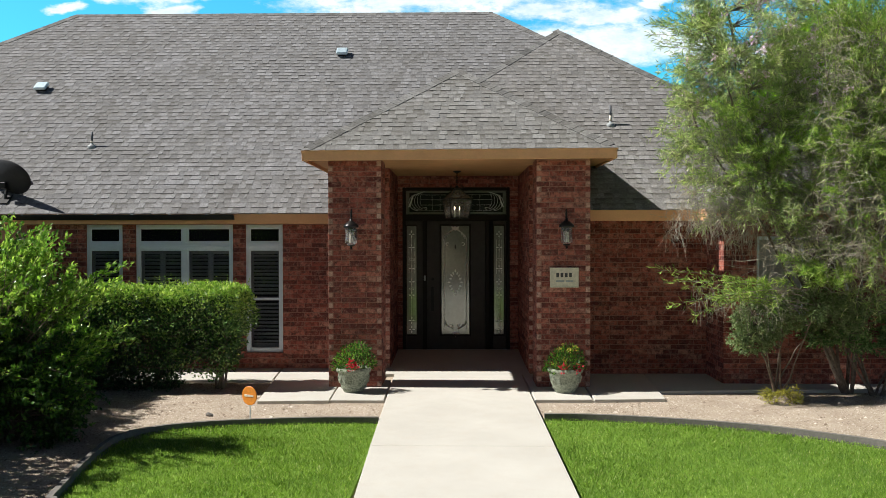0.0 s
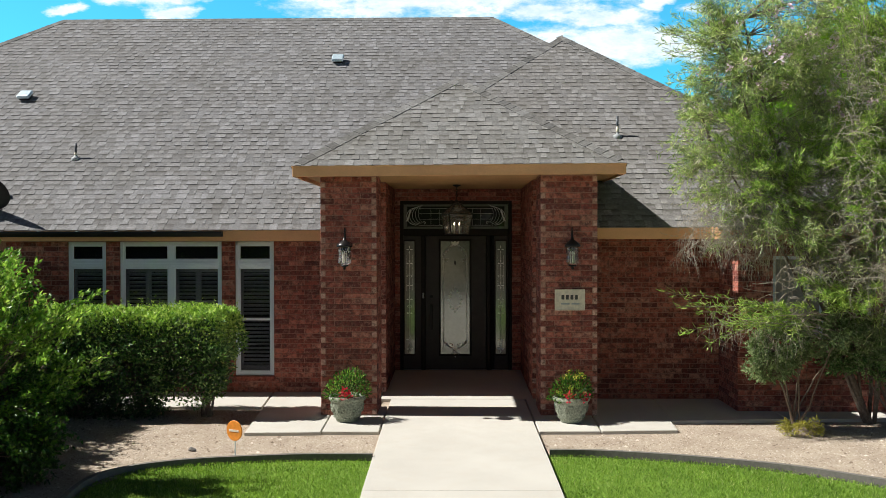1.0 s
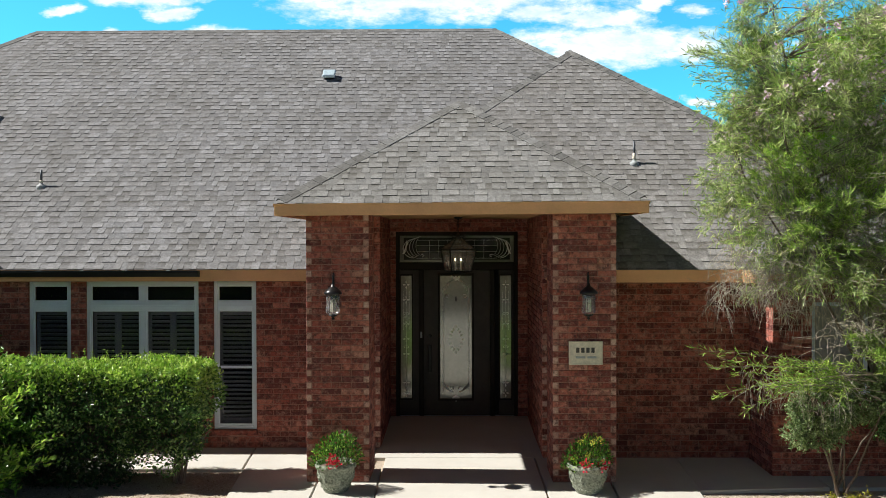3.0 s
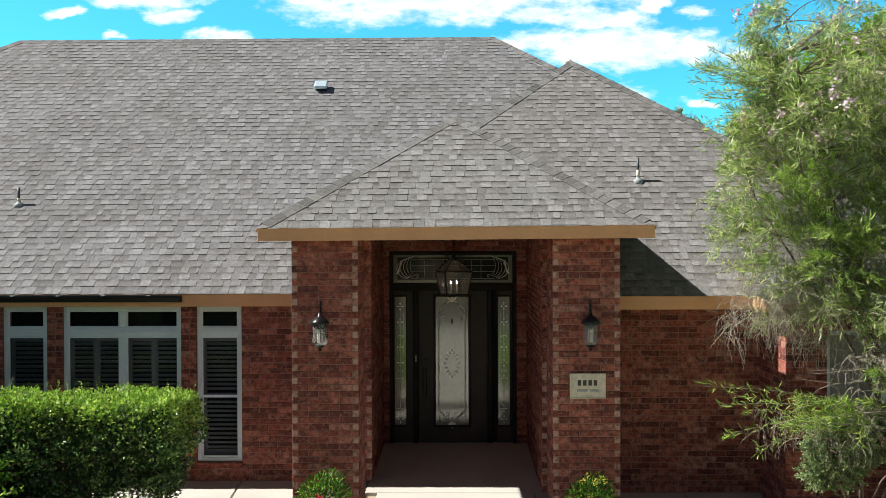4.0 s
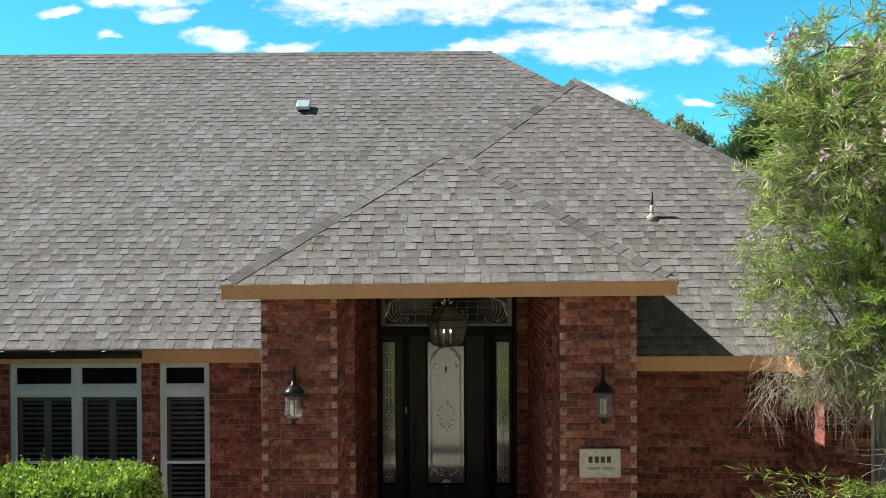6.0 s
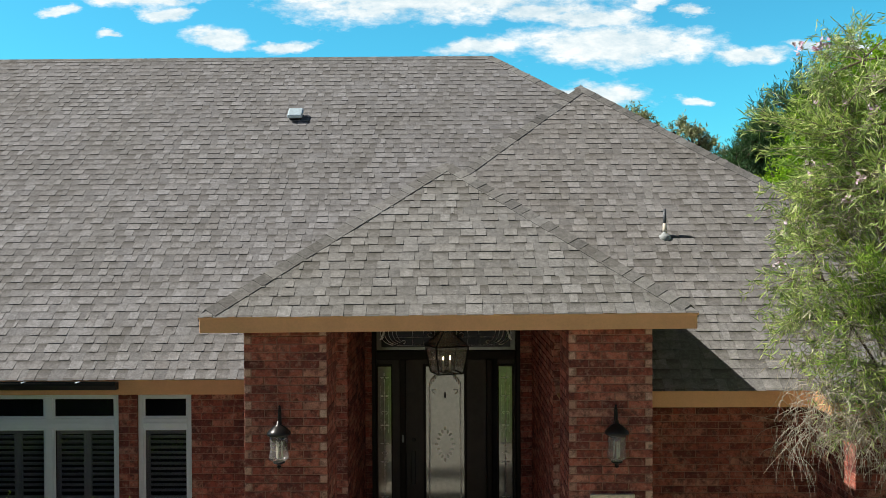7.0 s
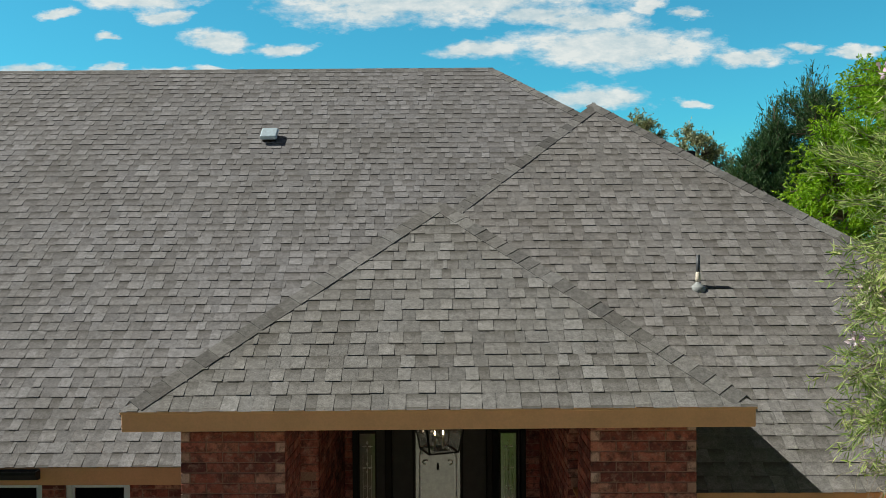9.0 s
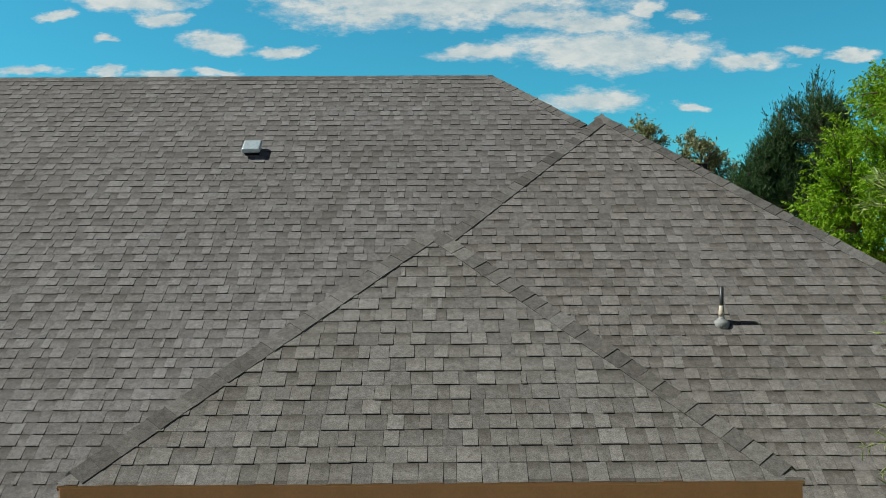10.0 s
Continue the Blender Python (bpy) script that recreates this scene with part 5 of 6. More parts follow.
box_vent(-2.50, 6.32, "pale galvanised box vent on the main shingle roof")
box_vent(-8.46, 5.12, "pale galvanised box vent far along the main roof")
chim = thing("chimney_cap", "black square metal flue cap showing behind the wing roof", "flue cap", at=(4.37, 9.6, 4.27))
part("flue", box((-0.09, -0.09, -0.4), (0.09, 0.09, 1.80), 0.01), BLACK, chim)
part("cap", box((-0.14, -0.14, 1.86), (0.14, 0.14, 1.98), 0.012), BLACK, chim)
for sx in (-1, 1):
    part("cap_leg", box((sx * 0.10 - 0.012, -0.012, 1.79), (sx * 0.10 + 0.012, 0.012, 1.865)), BLACK, chim)


def dish():
    d = thing("satellite_dish", "dark grey satellite dish on a mast above the main eave", "satellite dish", at=(-7.62, 2.05, mz(2.05)))
    part("foot", box((-0.08, -0.12, 0.0), (0.08, 0.12, 0.02), 0.004), BLACK, d).matrix_local = Matrix.Rotation(math.atan(PITCH), 4, "X") @ Matrix.Translation((0, 0, 0.01))
    part("mast", tube([(0, 0, 0), (0, 0, 0.10), (0.0, 0.03, 0.18), (0.0, 0.0, 0.28)], 0.025, 8), BLACK, d)
    for s in (-1, 1):
        part("strut", tube([(s * 0.16, 0.18, 0.14), (0.0, 0.03, 0.20)], 0.012, 6), BLACK, d)
    rings = []
    for r in np.linspace(0.0, 1.0, 7):
        rings.append((max(r * 0.46, 0.0005), 0.10 * r * r))
    bm = lathe([*rings, (0.465, 0.105), (0.46, 0.115), *[(a * 0.985, b + 0.012) for a, b in rings[::-1]]], 32)
    o = part("reflector", bm, m_plain("dish_paint", (0.022, 0.023, 0.026), 0.6, 0.0, 0.2), d, "oval dark grey reflector", True)
    o.matrix_local = Matrix.Translation((0.0, -0.07, 0.34)) @ Matrix.Rotation(radians(-28), 4, "Z") @ Matrix.Rotation(radians(-60), 4, "X") @ Matrix.Diagonal((1.17, 0.70, 1, 1))
    part("bracket", box((-0.05, -0.12, 0.20), (0.05, -0.02, 0.30), 0.01), BLACK, d)
    arm = part("feed_arm", tube([(0.02, 0.02, 0.24), (0.0, 0.26, 0.42), (0.0, 0.40, 0.52)], 0.014, 6), BLACK, d)
    part("feed_head", box((-0.04, 0.36, 0.49), (0.04, 0.46, 0.57), 0.012), BLACK, arm)


dish()

# ---- yard sign: the writing is a bar ----
ys = thing("yard_sign", "round orange security sign on a thin metal stake in gravel", "yard sign", at=(-2.545, -1.96, -0.045))
part("disc", lathe([(0.112, 0.0), (0.116, 0.004), (0.116, 0.010), (0.112, 0.014)], 36), ORANGE, ys, "round orange face").matrix_local = pose(0, 0.007, 0.325, 90, 0, -28)
part("stake", tube([(0, 0.012, -0.1), (0, 0.012, 0.33)], 0.006, 8), STEEL, ys, "thin pale stake")
for a, b in ((-0.075, -0.052), (-0.046, -0.036), (-0.03, -0.005), (0.001, 0.011), (0.018, 0.04), (0.047, 0.065)):
    part("mark", box((a, -0.0125, 0.312), (b, -0.0085, 0.338), 0.001), WHITE, ys, "pale bar").matrix_local = pose(0, 0, 0, 0, 0, -28)


# ---- pots ----
def pot(x, y, yellow, label, seed):
    r = np.random.default_rng(seed)
    p = thing("planter_pot", label, "planter", "porch planters", at=(x, y, 0.003))
    p.scale = (1.12, 1.12, 1.04)
    prof = [(0.125, 0.0), (0.135, 0.012), (0.135, 0.03), (0.148, 0.045), (0.165, 0.09), (0.188, 0.16), (0.198, 0.22), (0.198, 0.255), (0.205, 0.268), (0.218, 0.276), (0.222, 0.30), (0.216, 0.322), (0.205, 0.328), (0.19, 0.322), (0.185, 0.28), (0.0, 0.27)]
    body = part("body", lathe(prof, 40), STONE_POT, p, "carved grey-green cast stone body", True)
    rad = lambda z: float(np.interp(z, [0.09, 0.16, 0.22, 0.255], [0.165, 0.188, 0.198, 0.199]))  # noqa: E731
    for k in range(7):
        a0 = 2 * math.pi * k / 7
        bm = bmesh.new()
        for s in (-1, 1):
            pts = []
            for j in range(12):
                t = j / 11
                z = 0.165 + 0.055 * (1 - 0.6 * t) * math.cos(0.4 + 4.6 * t)
                a = a0 + s * (0.06 + 0.30 * (1 - 0.5 * t) * math.sin(0.4 + 4.6 * t) * 0.8)
                pts.append((rad(z) * math.cos(a), rad(z) * math.sin(a), z))
            tube(pts, 0.0105, 5, bm)
        part("carved_scroll", bm, STONE_POT, body)
    for k in range(24):
        a = 2 * math.pi * k / 24
        part("bead", lathe([(0.0, -0.014), (0.014, 0.0), (0.0, 0.014)], 6, at=(0.155 * math.cos(a), 0.155 * math.sin(a), 0.06)), STONE_POT, body)
    soil = part("soil", lathe([(0.186, 0.27), (0.186, 0.285), (0.0, 0.295)], 20), BARK, p, "dark soil")
    f = thing("flowering_plant", "leafy green plant with " + ("yellow and red" if yellow else "red") + " blossoms in the pot", "flowers", "potted flowers", at=(x, y, 0.305))
    n = 1000
    d = r.normal(size=(n, 3))
    d[:, 2] = np.abs(d[:, 2])
    d /= np.linalg.norm(d, axis=1, keepdims=True)
    base = d * r.uniform(0.3, 1.0, (n, 1)) ** 0.5 * np.array([0.31, 0.26, 0.40 if not yellow else 0.36])
    base += 0.03 * np.sin(9 * base[:, [1, 2, 0]])
    V, F = leaves_np(base, d + [0, 0, 0.6] + 0.5 * r.normal(size=(n, 3)), r.uniform(0.03, 0.055, n), r.uniform(0.014, 0.024, n), r)
    child("foliage", mesh_np("foliage", V, F, LEAF_TREE), f)
    stems = np.stack([np.linspace(np.zeros(3), q, 4) for q in base[:40]])
    V, F = tubes_np(stems, np.full(40, 0.004), np.full(40, 0.002))
    child("stem", mesh_np("stem", V, F, LEAF_HEDGE), f)
    spots = [((-0.0, -0.22, 0.13), PETAL_RED, 30, 0.06), ((0.05, -0.22, 0.07), PETAL_RED, 30, 0.06), ((-0.03, -0.22, 0.05), PETAL_RED, 24, 0.055)]
    if yellow:
        spots = [((-0.05, -0.22, 0.07), PETAL_RED, 30, 0.06), ((0.14, -0.18, 0.05), PETAL_RED, 24, 0.07)]
        spots += [(tuple(base[k] * 1.12), PETAL_YELLOW, 14, 0.034) for k in range(60, 78) if base[k][1] < 0.02 and base[k][2] > 0.06]
    for c, mat, m, s in spots:
        dd = r.normal(size=(m, 3))
        V, F = leaves_np(np.array(c) + dd * s * 0.35, dd, np.full(m, s * 0.55), np.full(m, s * 0.5), r)
        child("blossom", mesh_np("blossom", V, F, mat), f)


pot(-1.505, -0.10, False, "carved grey-green stone planter with red flowers by the column", 3)
pot(1.50, -0.13, True, "carved grey-green stone planter with yellow flowers by the column", 4)

# ---- plants ----
def inside(pts, poly):
    """Which of the points (n, 2) lie inside a polygon."""
    x, y = pts[:, 0], pts[:, 1]
    hit = np.zeros(len(pts), bool)
    for (x0, y0), (x1, y1) in zip(poly, poly[1:] + poly[:1]):
        if y0 != y1:
            hit ^= ((y0 > y) != (y1 > y)) & (x < (x1 - x0) * (y - y0) / (y1 - y0) + x0)
    return hit


def wobble(P, s, a, seed=0.0):
    """Smooth uneven offsets for points."""
    return a * np.stack([np.sin(s * P[:, 1] + 1.3 * s * P[:, 2] + seed), np.sin(1.2 * s * P[:, 2] + s * P[:, 0] + 2 + seed), np.sin(0.9 * s * P[:, 0] + 1.1 * s * P[:, 1] + 4 + seed)], 1)


def stuff(name, V, F, mat, label, category, parent=None):
    ob = child(name, mesh_np(name, V, F, mat), parent)
    return tagged(ob, label, category, kind="stuff")


def grass():
    r = np.random.default_rng(21)
    west = [(-0.97, -2.0), *EDGE_L, (-1.02, -14.1)]
    east = [(1.03, -1.8), *EDGE_R, (1.07, -14.1)]
    for name, poly, lo, hi, n in (("grass_west", west, (-3.9, -5.9), (-0.85, -1.9), 42000), ("grass_east", east, (1.0, -5.9), (6.1, -1.7), 60000)):
        P = r.uniform(lo, hi, (n, 2))
        P = P[inside(P, poly)]
        m = len(P)
        base = np.c_[P, np.full(m, LAWN_Z - 0.012)]
        lean = r.normal(0, 0.45, (m, 3))
        lean[:, 2] = 1.0
        patch = 0.5 + 0.5 * np.sin(2.1 * P[:, 0] + 1.7 * np.sin(1.9 * P[:, 1]))
        L = r.uniform(0.022, 0.045, m) * (0.8 + 0.35 * patch)
        V, F = leaves_np(base, lean, L, np.full(m, 0.0055), r, 0.3)
        stuff(name, V, F, GRASS, "short mown green grass blades of the lawn", "grass")


grass()


def stones():
    r = np.random.default_rng(5)
    polys = [([*EDGE_L, (-7.5, -14.1), (-7.5, 0.85), (-2.86, 0.85), (-2.74, -0.86), (-1.0, -0.80)], (-7.5, -5.6), (-0.95, 0.9), 62000),
             ([*EDGE_R[::-1], (1.02, -0.74), (2.80, -0.66), (2.84, -0.1), (7.5, 0.06), (7.5, -14.1)], (1.0, -5.2), (7.5, 0.1), 48000)]
    oct_v = np.array([(1, 0, 0), (-1, 0, 0), (0, 1, 0), (0, -1, 0), (0, 0, 1), (0, 0, -1)], float)
    oct_f = np.array([(0, 2, 4), (2, 1, 4), (1, 3, 4), (3, 0, 4)])
    Vs, Fs, n = [], [], 0
    for poly, lo, hi, k in polys:
        P = r.uniform(lo, hi, (k, 2))
        P = P[inside(P, poly)]
        m = len(P)
        s = r.uniform(0.005, 0.0115, (m, 1, 1)) * (1 + 1.6 * (r.random((m, 1, 1)) < 0.02))
        shape = oct_v[None] * s * r.uniform(0.6, 1.2, (m, 6, 1)) * np.array([1, 1, 0.7])
        a = r.uniform(0, 6.28, m)
        x = shape[..., 0] * np.cos(a)[:, None] - shape[..., 1] * np.sin(a)[:, None]
        y = shape[..., 0] * np.sin(a)[:, None] + shape[..., 1] * np.cos(a)[:, None]
        V = np.stack([x + P[:, :1], y + P[:, 1:], shape[..., 2] - 0.0425], -1)
        Vs.append(V.reshape(-1, 3))
        Fs.append((oct_f[None] + 6 * np.arange(m)[:, None, None]).reshape(-1, 3) + n)
        n += 6 * m
    stuff("gravel", np.concatenate(Vs), np.concatenate(Fs), GRAVEL, "loose tan and pinkish crushed landscape gravel", "gravel")


stones()
bm = bmesh.new()
bmesh.ops.create_icosphere(bm, subdivisions=2, radius=0.05, matrix=Matrix.Translation((-3.14, -1.59, -0.03)) @ Matrix.Diagonal((1.0, 0.8, 0.6, 1)))
for v in bm.verts:
    v.co += 0.008 * Vector((math.sin(61 * v.co.y), math.sin(57 * v.co.z), math.sin(71 * v.co.x)))
solo("dark_stone", bm, EDGING, "single dark stone lying on the gravel", "stone")


def bezier(a, b, c, k):
    t = np.linspace(0, 1, k)[:, None]
    return (1 - t) ** 2 * a + 2 * t * (1 - t) * b + t * t * c


def hedge():
    r = np.random.default_rng(8)
    h = thing("hedge", "clipped green box-shaped hedge in front of the windows", "hedge", at=(-4.6, 0.4, -0.04))
    lo, hi = np.array([-1.85, -0.50, 0.22]), np.array([1.46, 0.50, 1.50])

    def shell(n, thick):
        P = r.uniform(lo, hi, (n, 3))
        d = np.stack([P - lo, hi - P], -1)
        face = r.choice(6, n, p=[0.05, 0.14, 0.30, 0.06, 0.08, 0.37])
        ax, sd = face // 2, face % 2
        depth = np.abs(r.normal(0, thick, n))
        i = np.arange(n)
        P[i, ax] = np.where(sd == 0, lo[ax] + depth, hi[ax] - depth)
        N = np.zeros((n, 3))
        N[i, ax] = np.where(sd == 0, -1, 1)
        # rounded, bulging outline; the lower edge tucks in
        c = (lo + hi) / 2
        q = (P - c) / (hi - c)
        over = np.maximum(0, np.abs(q[:, 0]) ** 6 + np.abs(q[:, 2]) ** 6 - 1)[:, None]
        P = P - 0.03 * over * q * (hi - c)
        P[:, 1] += 0.10 * np.clip(0.9 - P[:, 2], 0, 1) * np.where(P[:, 1] < 0, 1.0, -1.0)
        P[:, 0] -= 0.45 * np.clip(0.95 - P[:, 2], 0, 1) * (P[:, 0] > 0.6)
        P[:, 2] += 0.10 * (P[:, 2] < 0.75) * np.sin(3.1 * P[:, 0] + 1) + 0.05 * (P[:, 2] < 0.8)
        lift = np.clip((P[:, 2] - 0.95) / 0.55, 0, 1) ** 2
        P[:, 1] += np.where(P[:, 1] < 0, 0.07, -0.07) * lift
        P[:, 0] -= np.where(P[:, 0] > 1.0, 0.03, 0.0) * lift
        P += wobble(P, 4.0, 0.035) + wobble(P, 11.0, 0.03, 1.0) + wobble(P, 23.0, 0.02, 2.0)
        return P, N

    P, N = shell(28000, 0.12)
    D = N * 0.8 + r.normal(0, 0.75, P.shape) + [0, 0, 0.25]
    keep = r.random(len(P)) < np.clip((P[:, 2] - 0.15) / 0.7, 0.35, 1.0)
    P, D = P[keep], D[keep]
    # leaves lighten with height, which paints the sun on the hedge top
    sunlit_top = r.random(len(P)) < np.clip((P[:, 2] - 1.0) / 0.46, 0.07, 0.9)
    for part_name, some, mat in (("foliage", ~sunlit_top, LEAF_HEDGE), ("young_foliage", sunlit_top, LEAF_HEDGE_SUNLIT_YOUNG)):
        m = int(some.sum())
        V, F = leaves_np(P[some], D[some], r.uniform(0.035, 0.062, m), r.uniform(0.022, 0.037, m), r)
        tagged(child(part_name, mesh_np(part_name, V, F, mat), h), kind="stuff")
    # near-black leaves paint in the dark inside of the hedge
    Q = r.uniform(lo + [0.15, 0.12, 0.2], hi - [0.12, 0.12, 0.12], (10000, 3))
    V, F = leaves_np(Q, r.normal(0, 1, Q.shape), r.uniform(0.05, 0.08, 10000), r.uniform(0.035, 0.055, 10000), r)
    tagged(child("inner_foliage", mesh_np("inner_foliage", V, F, LEAF_HEDGE_SHADE), h), kind="stuff")
    # darkened leaves low down, where the hedge reaches the ground, painting in its shade
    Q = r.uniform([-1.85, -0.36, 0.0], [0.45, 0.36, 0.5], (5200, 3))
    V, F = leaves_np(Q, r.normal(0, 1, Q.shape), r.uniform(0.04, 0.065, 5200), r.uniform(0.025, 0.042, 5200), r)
    tagged(child("lower_foliage", mesh_np("lower_foliage", V, F, LEAF_HEDGE_SHADE), h), kind="stuff")
    # young shoots that stand out of the top
    S = r.uniform([-1.5, -0.45, 1.46], [1.5, 0.45, 1.49], (70, 3))
    tops = S + np.c_[r.normal(0, 0.03, (70, 2)), r.uniform(0.05, 0.2, 70)]
    V, F = tubes_np(np.stack([np.linspace(a - [0, 0, 0.15], b, 4) for a, b in zip(S, tops)]), np.full(70, 0.0025), np.full(70, 0.0012))
    tagged(child("shoot", mesh_np("shoot", V, F, LEAF_HEDGE), h), kind="stuff")
    k = r.integers(0, 70, 700)
    t = r.random((700, 1))
    V, F = leaves_np(S[k] * (1 - t) + tops[k] * t, r.normal(0, 1, (700, 3)) + [0, 0, 0.6], r.uniform(0.02, 0.035, 700), r.uniform(0.012, 0.018, 700), r)
    tagged(child("shoot_leaf", mesh_np("shoot_leaf", V, F, LEAF_HEDGE_SUNLIT_YOUNG), h), kind="stuff")
    # stems
    for x, y in ((1.05, -0.02), (0.1, 0.15), (-0.75, 0.0), (-1.3, 0.2)):
        for k in range(6):
            a = r.uniform(0, 6.28)
            b = np.array([x + 0.06 * math.cos(a), y + 0.06 * math.sin(a), -0.05])
            c = b + [r.normal(0, 0.22), r.normal(0, 0.15), r.uniform(0.75, 1.1)]
            m = (b + c) / 2 + [r.normal(0, 0.08), r.normal(0, 0.08), 0]
            part("stem", tube(bezier(b, m, c, 7), list(np.linspace(0.022, 0.008, 7)), 6), BARK, h)
    # inner twigs
    P2, _ = shell(260, 0.05)
    root = np.c_[r.choice([1.05, 0.1, -0.75, -1.3], 260), r.normal(0, 0.1, 260), r.uniform(0.3, 0.8, 260)]
    V, F = tubes_np(np.stack([bezier(a, (a + b) / 2 + r.normal(0, 0.06, 3), b, 5) for a, b in zip(root, P2)]), np.full(260, 0.006), np.full(260, 0.002))
    tagged(child("twig", mesh_np("twig", V, F, BARK), h), kind="stuff")


hedge()


def tree(name, label, at, limbs, crown, n_branch, n_twig, n_leaf, leaf_len, leaf_w, mat, seed, droop=0.2, trunk_r=0.05, dry=0.0, twig_len=0.4, flowers=0, leaf_out=0.5, bark=None, twig_mat=None, tuft=0.35, bare=1):
    """A tree: limbs from the foot, branches to points in the crown, twigs and leaves. crown: (centre, radii) blobs, relative to the foot; bare: one twig in so many is thick enough to see."""
    r = np.random.default_rng(seed)
    t = thing(name, label, "tree" if name.endswith("tree") or name == "desert_willow" else "shrub", at=at)
    bark = bark or BARK
    nodes = []
    for k in range(limbs):
        c, rad = crown[k % len(crown)]
        a = 2 * math.pi * (k + r.uniform(-0.2, 0.2)) / limbs
        b = np.array([0.05 * math.cos(a), 0.05 * math.sin(a), -0.06])
        e = np.array(c) + np.array(rad) * np.array([0.45 * math.cos(a), 0.45 * math.sin(a), r.uniform(-0.1, 0.45)])
        m = (b + e) / 2 + np.array([r.normal(0, 0.12), r.normal(0, 0.12), 0.15]) * np.linalg.norm(e) * 0.3
        pts = bezier(b, m, e, 10)
        pts[1:-1] += r.normal(0, 0.015, (8, 3)) * np.linalg.norm(e) * 0.3
        part("trunk" if k == 0 else "limb", tube(pts, list(np.linspace(trunk_r * r.uniform(0.75, 1.1), trunk_r * 0.3, 10)), 7), bark, t)
        nodes.append(pts[3:])
    nodes = np.concatenate(nodes)
    # branch ends, more of them near the outline
    ends = []
    w = np.array([np.prod(rad) ** 0.66 for _, rad in crown])
    which = r.choice(len(crown), n_branch, p=w / w.sum())
    for k in which:
        c, rad = crown[k]
        d = r.normal(size=3)
        d /= np.linalg.norm(d)
        ends.append(np.array(c) + np.array(rad) * d * r.uniform(0.35, 1.0) ** 0.5)
    ends = np.array(ends)
    ends += wobble(ends, 2.2, 0.10 * float(np.mean(crown[0][1])), seed)
    near = np.argmin(((ends[:, None] - nodes[None]) ** 2).sum(-1) + 0.6 * np.maximum(0, nodes[None, :, 2] - ends[:, None, 2]) ** 2 * 4, 1)
    paths = np.stack([bezier(nodes[i], (nodes[i] + e) / 2 + [0, 0, 0.15 * np.linalg.norm(e - nodes[i])] + r.normal(0, 0.05, 3), e, 7) for i, e in zip(near, ends)])
    V, F = tubes_np(paths, np.full(n_branch, trunk_r * 0.28), np.full(n_branch, trunk_r * 0.08), 5)
    tagged(child("branch", mesh_np("branch", V, F, bark), t), kind="stuff")
    # twigs along the branches
    i = r.integers(0, n_branch, n_twig)
    s = r.uniform(tuft, 1.0, n_twig) ** 0.7 * 6
    j = np.minimum(s.astype(int), 5)
    root = paths[i, j] + (paths[i, j + 1] - paths[i, j]) * (s - j)[:, None]
    out = paths[i, -1] - paths[i, 0]
    out /= np.linalg.norm(out, axis=1, keepdims=True) + 1e-6
    d = out * 0.8 + r.normal(0, 0.7, (n_twig, 3)) + [0, 0, 0.15]
    d /= np.linalg.norm(d, axis=1, keepdims=True)
    L = twig_len * r.uniform(0.5, 1.2, (n_twig, 1))
    tip = root + d * L - np.array([0, 0, 1]) * droop * L * r.uniform(0.3, 1.6, (n_twig, 1))
    mid = root + d * L * 0.55
    tw = np.stack([bezier(a, b, c, 5) for a, b, c in zip(root, mid, tip)])
    # leaves on the twigs; the lower and inner ones may be dry
    dead_twig = r.random(n_twig) < dry * np.clip(1.6 - (root[:, 2] - ends[:, 2].min()) / (np.ptp(ends[:, 2]) * 0.45), 0.12, 1.0) * (0.35 + 0.65 * (np.sin(2.3 * root[:, 0] + 1.7 * root[:, 1] + 3.1 * root[:, 2]) > -0.2)) * (root[:, 2] > 1.95)
    for nm, some, mt, r0 in (("twig", ~dead_twig, twig_mat or bark, 0.07), ("dry_twig", dead_twig, twig_mat or bark, 0.11)):
        if some.any():
            shown = tw[some][::bare]
            V, F = tubes_np(shown, np.full(len(shown), trunk_r * r0), np.full(len(shown), 0.0014), 3)
            tagged(child(nm, mesh_np(nm, V, F, mt), t), kind="stuff")
    k = r.integers(0, n_twig, n_leaf)
    s = r.uniform(0.15, 1.0, n_leaf) * 4
    j = np.minimum(s.astype(int), 3)
    base = tw[k, j] + (tw[k, j + 1] - tw[k, j]) * (s - j)[:, None]
    along = tw[k, j + 1] - tw[k, j]
    along /= np.linalg.norm(along, axis=1, keepdims=True) + 1e-6
    D = along * (1 - leaf_out) + r.normal(0, 0.55, (n_leaf, 3)) * leaf_out * 2 - np.array([0, 0, droop])
    ll, lw = leaf_len * r.uniform(0.6, 1.25, n_leaf), leaf_w * r.uniform(0.7, 1.2, n_leaf)
    gone = dead_twig[k]
    V, F = leaves_np(base[~gone], D[~gone], ll[~gone], lw[~gone], r)
    tagged(child("crown", mesh_np("crown", V, F, mat), t), kind="stuff")
    if gone.any():
        keep = gone & (r.random(n_leaf) < 0.3)
        V, F = leaves_np(base[keep], D[keep] - [0, 0, 0.5], ll[keep], lw[keep] * 0.6, r)
        tagged(child("dry_leaves", mesh_np("dry_leaves", V, F, LEAF_DRY), t, "dry straw-coloured leaves"), kind="stuff")
    if flowers:
        f = r.choice(np.nonzero(root[:, 2] > np.quantile(root[:, 2], 0.55))[0], flowers)
        c = tw[f, -1]
        q = np.repeat(c, 14, 0)
        V, F = leaves_np(q + r.normal(0, 0.025, q.shape), r.normal(0, 1, q.shape), np.full(len(q), 0.05), np.full(len(q), 0.034), r)
        tagged(child("blossom", mesh_np("blossom", V, F, PETAL_PINK), t, "pale pink blossoms"), kind="stuff")
